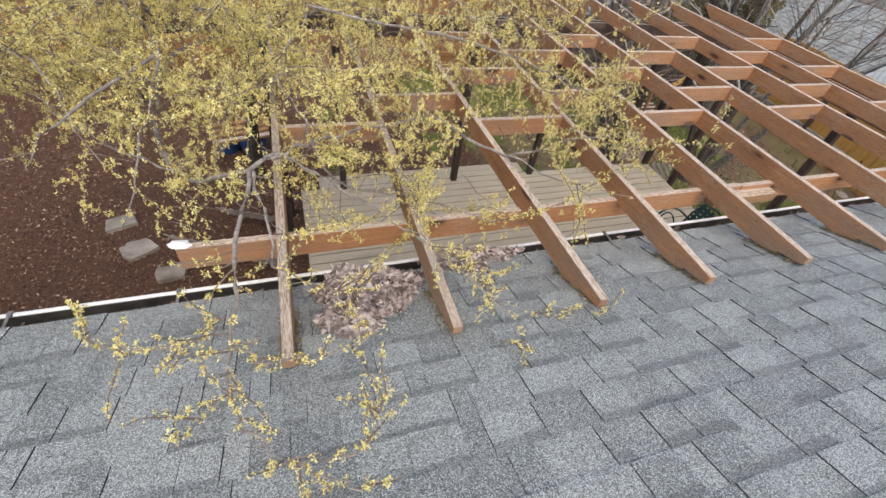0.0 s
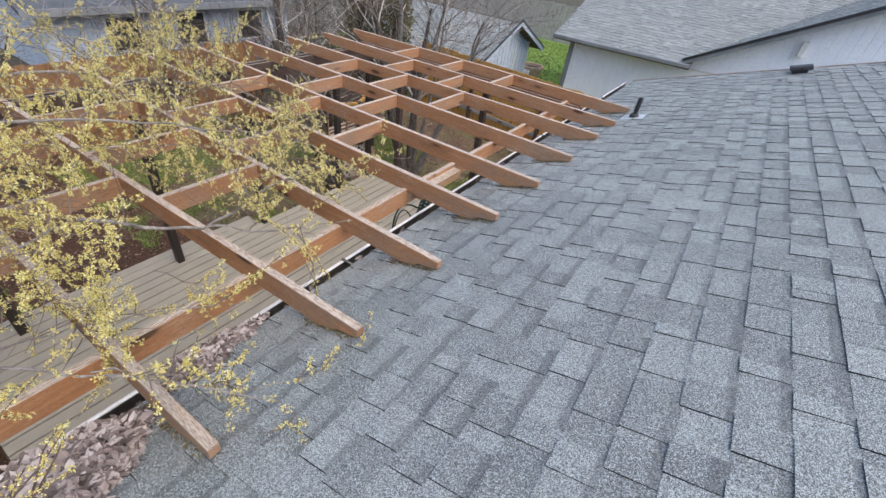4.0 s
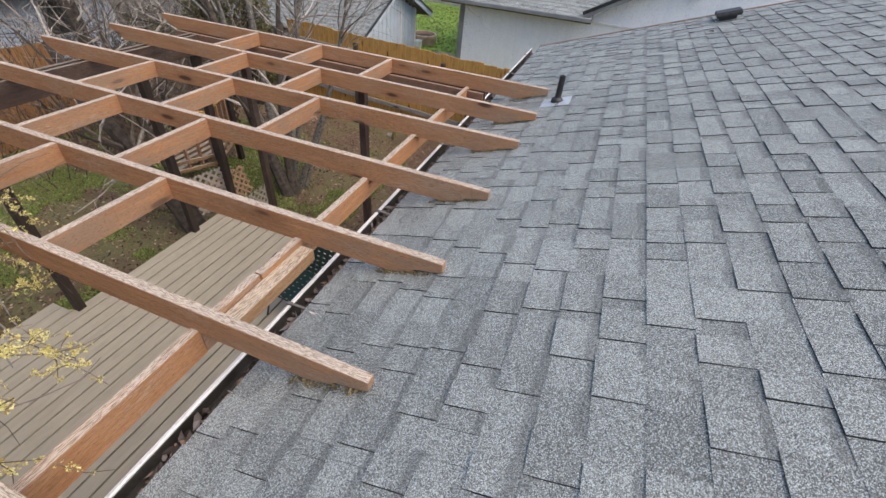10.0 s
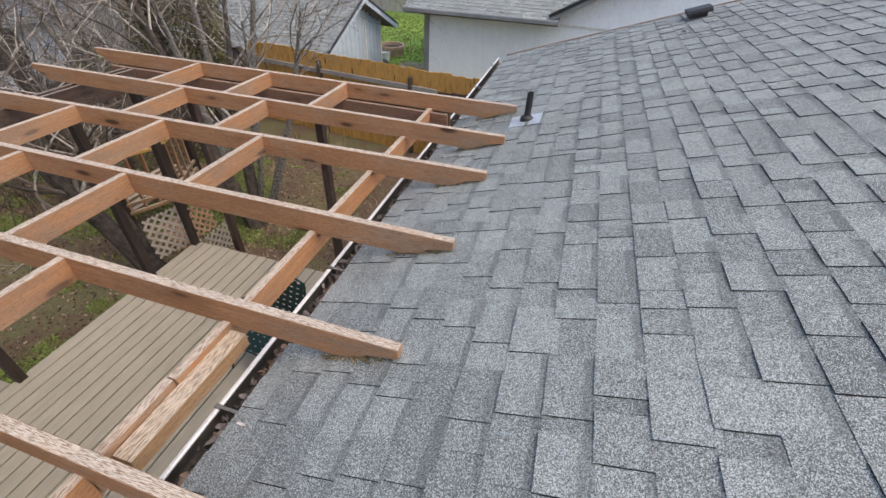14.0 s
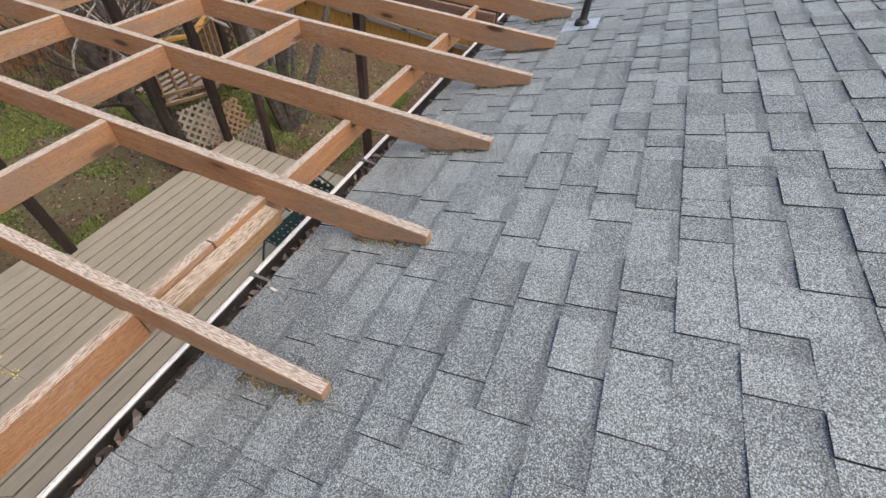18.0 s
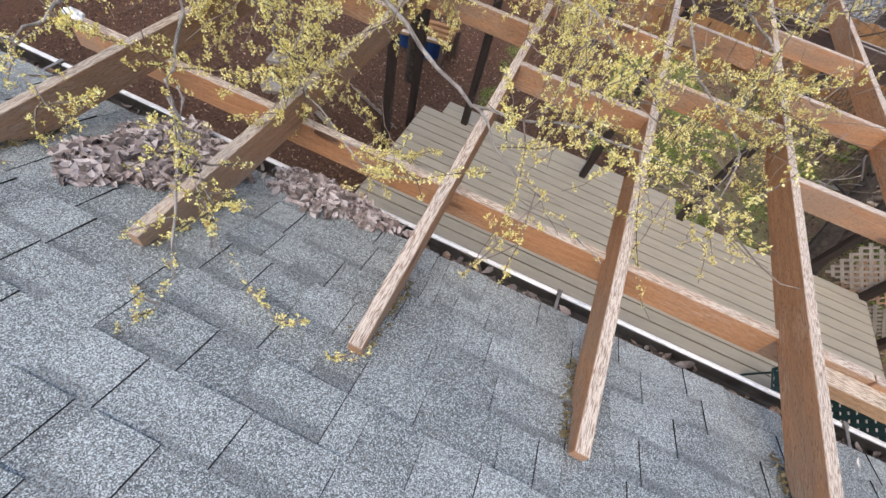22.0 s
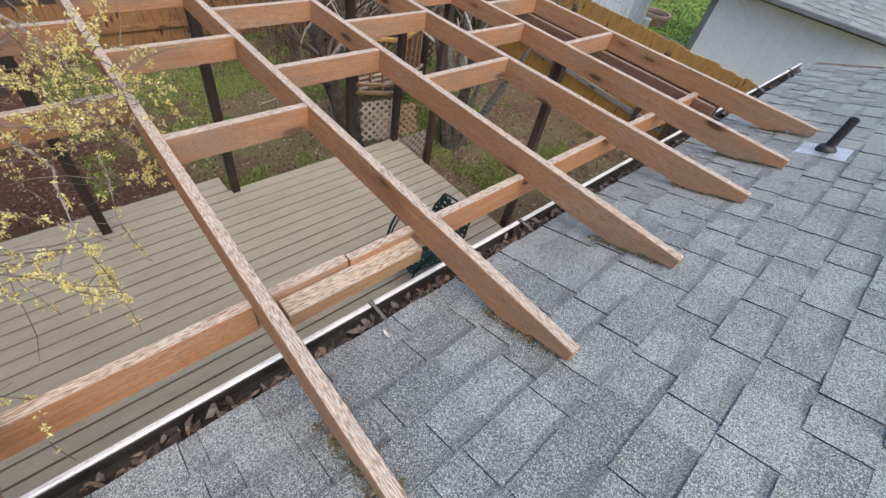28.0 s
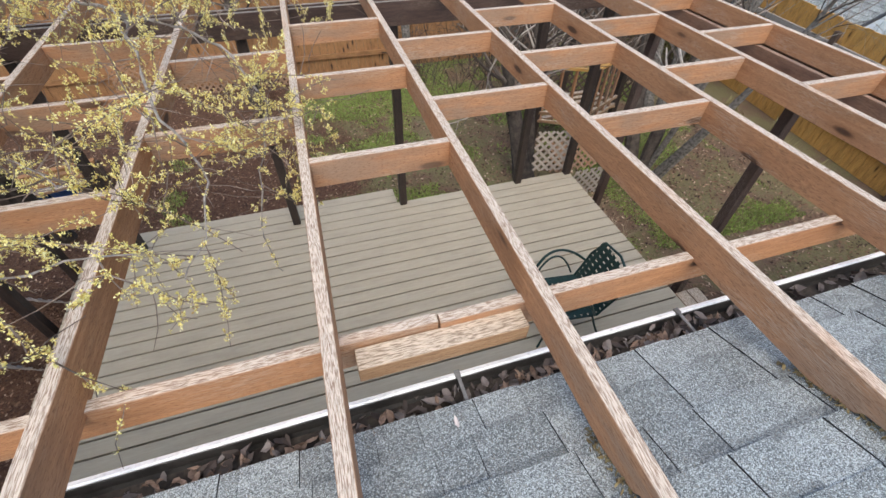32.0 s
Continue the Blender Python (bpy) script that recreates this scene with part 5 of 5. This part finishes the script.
for r, raw in BOUGHS:
    line = smooth(raw, 6)
    line = [p + Vector((rt.gauss(0, .008), rt.gauss(0, .008), rt.gauss(0, .008))) for p in line]
    tube(limb_bm, [home @ p for p in line], [max(r * (1 - .8 * i / len(line)), .0022) for i in range(len(line))], 7)
    thin = r < .0065
    named = min(p.y for p in line) < -.15
    total = sum((b - a).length for a, b in zip(line, line[1:]))
    bud_along(line[len(line) // (2 if not thin else 8):], .06 if thin else .08)
    for k in range(int(total * (15 if named else 8 if thin else 11 if raw[-1][0] < 1.9 else 8.5))):
        t = rt.uniform(.06 if thin else .2, 1)
        i = min(int(t * (len(line) - 1)), len(line) - 2)
        p = line[i].lerp(line[i + 1], rt.random())
        d = (line[i + 1] - line[i]).normalized()
        side = d.orthogonal()
        side.rotate(Matrix.Rotation(rt.uniform(0, 6.283), 3, d))
        on_roof = p.y < -.1
        l = rt.uniform(.08, .22) if thin or on_roof else rt.uniform(.25, .75)
        pts = wander(p, (d * .7 + side * .8 + Vector((0, 0, .1))).normalized(), l, 5, .2)
        e = pts[-1]
        keep = .42 if e.y < .75 else .62 if e.y < 1.2 else 1
        if not on_roof and (not ok(e) or rt.random() > keep):
            continue
        if on_roof and pts[-1].z < roof_z(pts[-1].y) + .05:
            continue
        tube(twig_bm, [home @ q for q in pts], [.0035 * (1 - .6 * j / 5) for j in range(6)], 4)
        bud_along(pts[1:], (.024 if e.y > 1.2 else .032) if e.x < 1.6 else .04)
        if l > .22:
            for _ in range(rt.randint(3, 5) if e.y > 1 else 1):
                j = rt.randint(1, 4)
                bare = wander(pts[j], Vector((rt.gauss(0, 1), rt.gauss(0, 1), rt.gauss(0, .7))).normalized(), rt.uniform(.15, .4), 4, .3)
                if ok(bare[-1]):
                    tube(twig_bm, [home @ q for q in bare], [.0024, .0022, .002, .0016, .001], 3)
            for _ in range(rt.randint(4, 7)):
                j = rt.randint(1, 4)
                side = d.orthogonal()
                side.rotate(Matrix.Rotation(rt.uniform(0, 6.283), 3, d))
                tw = wander(pts[j], ((pts[j + 1] - pts[j]).normalized() * .5 + side).normalized(), rt.uniform(.08, .28), 3, .25)
                if ok(tw[-1]):
                    tube(twig_bm, [home @ q for q in tw], [.002, .0018, .0015, .001], 3)
                    bud_along(tw, (.026 if e.y > 1.2 else .034) if e.x < 1.6 else .042)
part("branch", limb_bm, M_LIMB, tree, "smooth grey limbs")
part("spray", twig_bm, M_BUDBROWN, tree, "thin brown twigs")
verts, faces = [], []
for p, d in buds:
    p = home @ p
    # a cluster of scales and flowers on a short spur
    spur = Vector((rt.gauss(0, 1), rt.gauss(0, 1), rt.gauss(.3, 1))).normalized() * rt.uniform(.002, .02)
    size = rt.choice((.6, .8, 1, 1, 1.25))
    for _ in range(rt.randint(6, 9)):
        s = size * rt.uniform(.0027, .0048)
        q = Euler((rt.uniform(0, 6.3), rt.uniform(0, 6.3), rt.uniform(0, 6.3))).to_matrix()
        c = p + spur + q @ Vector((size * rt.uniform(.002, .0095), 0, 0))
        u, w, z = q @ Vector((s, 0, 0)), q @ Vector((0, s * .8, 0)), q @ Vector((0, 0, s * .6))
        i = len(verts)
        verts += [c - u, c - w + z, c + u, c + w + z]
        faces.append((i, i + 1, i + 2, i + 3))
me = bpy.data.meshes.new("buds")
me.from_pydata([tuple(v) for v in verts], [], faces)
me.update()
link("crown", me, M_BUDS, tree, None, "yellow-green opening buds")

# ---- soil litter, grass, shoots ----
def chip_material(name, dull):
    m, n, k, b = nodes_of(name)
    geo = n.new("ShaderNodeNewGeometry")
    r = n.new("ShaderNodeValToRGB")
    e = r.color_ramp.elements
    e[0].color, e[1].color = (0.03, 0.017, 0.011, 1), (0.55, 0.41, 0.3, 1)
    e.new(.45).color = (0.13, 0.07, 0.042, 1)
    e.new(.85).color = (0.3, 0.185, 0.115, 1)
    k.new(geo.outputs["Random Per Island"], r.inputs[0])
    k.new(mix(n, k, (0.075, 0.028, 0.013), r.outputs[0], dull), b.inputs["Base Color"])
    b.inputs["Roughness"].default_value = .9
    return m


def grass_material():
    m, n, k, b = nodes_of("grass_blade")
    geo = n.new("ShaderNodeNewGeometry")
    r = n.new("ShaderNodeValToRGB")
    e = r.color_ramp.elements
    e[0].color, e[1].color = (0.06, 0.085, 0.016, 1), (0.34, 0.47, 0.095, 1)
    e.new(.35).color = (0.24, 0.21, 0.09, 1)
    e.new(.6).color = (0.17, 0.25, 0.045, 1)
    k.new(geo.outputs["Random Per Island"], r.inputs[0])
    k.new(r.outputs[0], b.inputs["Base Color"])
    b.inputs["Roughness"].default_value = .7
    return m


M_CHIP, M_MULCH, M_BLADE = chip_material("leaf_chip", 1.0), chip_material("bark_chip", 0.68), grass_material()
on_deck = lambda x, y: .05 < x < 6.07 and y < 3.65 or .2 < x < 3.65 and y < 3.95
rc = random.Random(77)
chips = []
while len(chips) < 64000:
    x, y = rc.uniform(-5.5, 10.2), rc.uniform(.0, 8.7)
    if on_deck(x, y):
        continue
    if x > 3.3 and rc.random() < .3:
        continue
    chips.append((Vector((x, y, rc.uniform(.004, .02))), .35))
east = [c for c in chips if c[0].x > 3.4]
chips = [c for c in chips if c[0].x <= 3.4]
leaves("leaf_litter", east, "brown leaf litter over the soil by the trees", M_CHIP, 52, (.02, .06), "mulch", .2)
leaves("bark_mulch", chips, "red-brown bark chips over the soil", M_MULCH, 51, (.018, .055), "mulch", .2)


def blades(name, spots, label, high, seed, wide=.006):
    r = random.Random(seed)
    verts, faces = [], []
    for x, y in spots:
        for _ in range(r.randint(3, 6)):
            a, h = r.uniform(0, 6.283), high * r.uniform(.5, 1.2)
            bx, by = x + r.gauss(0, .02), y + r.gauss(0, .02)
            dx, dy = math.cos(a) * wide, math.sin(a) * wide
            lx, ly = r.gauss(0, .6) * h, r.gauss(0, .6) * h
            i = len(verts)
            verts += [(bx - dx, by - dy, 0), (bx + dx, by + dy, 0), (bx + lx, by + ly, h)]
            faces.append((i, i + 1, i + 2))
    return tagged(link(name, mesh_from(name, verts, faces), M_BLADE), label, "grass", kind="stuff")


spots = []
while len(spots) < 42000:
    x, y = rc.uniform(.4, 10.3), rc.uniform(.5, 8.7)
    if on_deck(x, y):
        continue
    g = noise.noise(Vector((x * .75, y * .75, 4))) + .55 * noise.noise(Vector((x * 2.3, y * 2.3, 8)))
    if x > 5.7 and y < 2.3 or 9.2 < x:
        continue
    edge_g = .5 if (3.9 < y < 4.5 and x < 5) else 0
    if g + edge_g + (.22 if 2.4 < x < 5.6 else .16 if x > 5.6 else -.5) > .06 + rc.random() * .45:
        spots.append((x, y))
blades("grass_patches", spots, "bright green grass growing in patches on the soil", .032, 61, .008)
lawn = [(rc.uniform(12, 26), rc.uniform(-1, 15)) for _ in range(14000)]
blades("neighbour_lawn", lawn, "bright green lawn beyond the fence", .06, 62, .02)
for i in range(9):
    x, y = 9.95 + rc.uniform(-.25, .25) + i * .05, .8 + i * .55 + rc.uniform(-.15, .15)
    bulb = tagged(place(new("bulb_plant"), x, y, 0), "clump of green bulb shoots by the fence", "plant", "bulb shoots by the fence")
    for _ in range(9):
        a, l = rc.uniform(0, 6.283), rc.uniform(.18, .34)
        sh_bm = bmesh.new()
        vs = [sh_bm.verts.new(q) for q in ((0, -.009, 0), (0, .009, 0), (l * .2, .011, l * .6), (l * .2, -.011, l * .6), (l * .45, 0, l))]
        sh_bm.faces.new(vs[:4])
        sh_bm.faces.new((vs[3], vs[2], vs[4]))
        part("leaf", sh_bm, M_BLADE, bulb, "", pose(rc.gauss(0, .03), rc.gauss(0, .03), 0, 0, 0, math.degrees(a)))

# dry stalks at the edge of the deck
M_STRAW = plain("dry_stalk", (0.22, 0.15, 0.09), (0.5, 0.4, 0.27), 8, .9)
for i in range(6):
    x, y = 6.14 + rc.uniform(0, .3), 2.5 + i * .2
    st = bmesh.new()
    for _ in range(26):
        a, l = rc.uniform(0, 6.283), rc.uniform(.1, .3)
        d = Vector((math.cos(a) * rc.uniform(.3, 1.1), math.sin(a) * rc.uniform(.3, 1.1), 1)).normalized()
        p = Vector((rc.gauss(0, .04), rc.gauss(0, .05), 0))
        tube(st, [p, p + d * l * .6, p + d * l + Vector((rc.gauss(0, .03), rc.gauss(0, .03), -.02))], [.0035, .003, .001], 3)
    tagged(part("dry_plant", st, M_STRAW, None, "", pose(x, y, 0)), "clump of dry pale stalks beside the deck", "plant", "dry plants beside the deck")
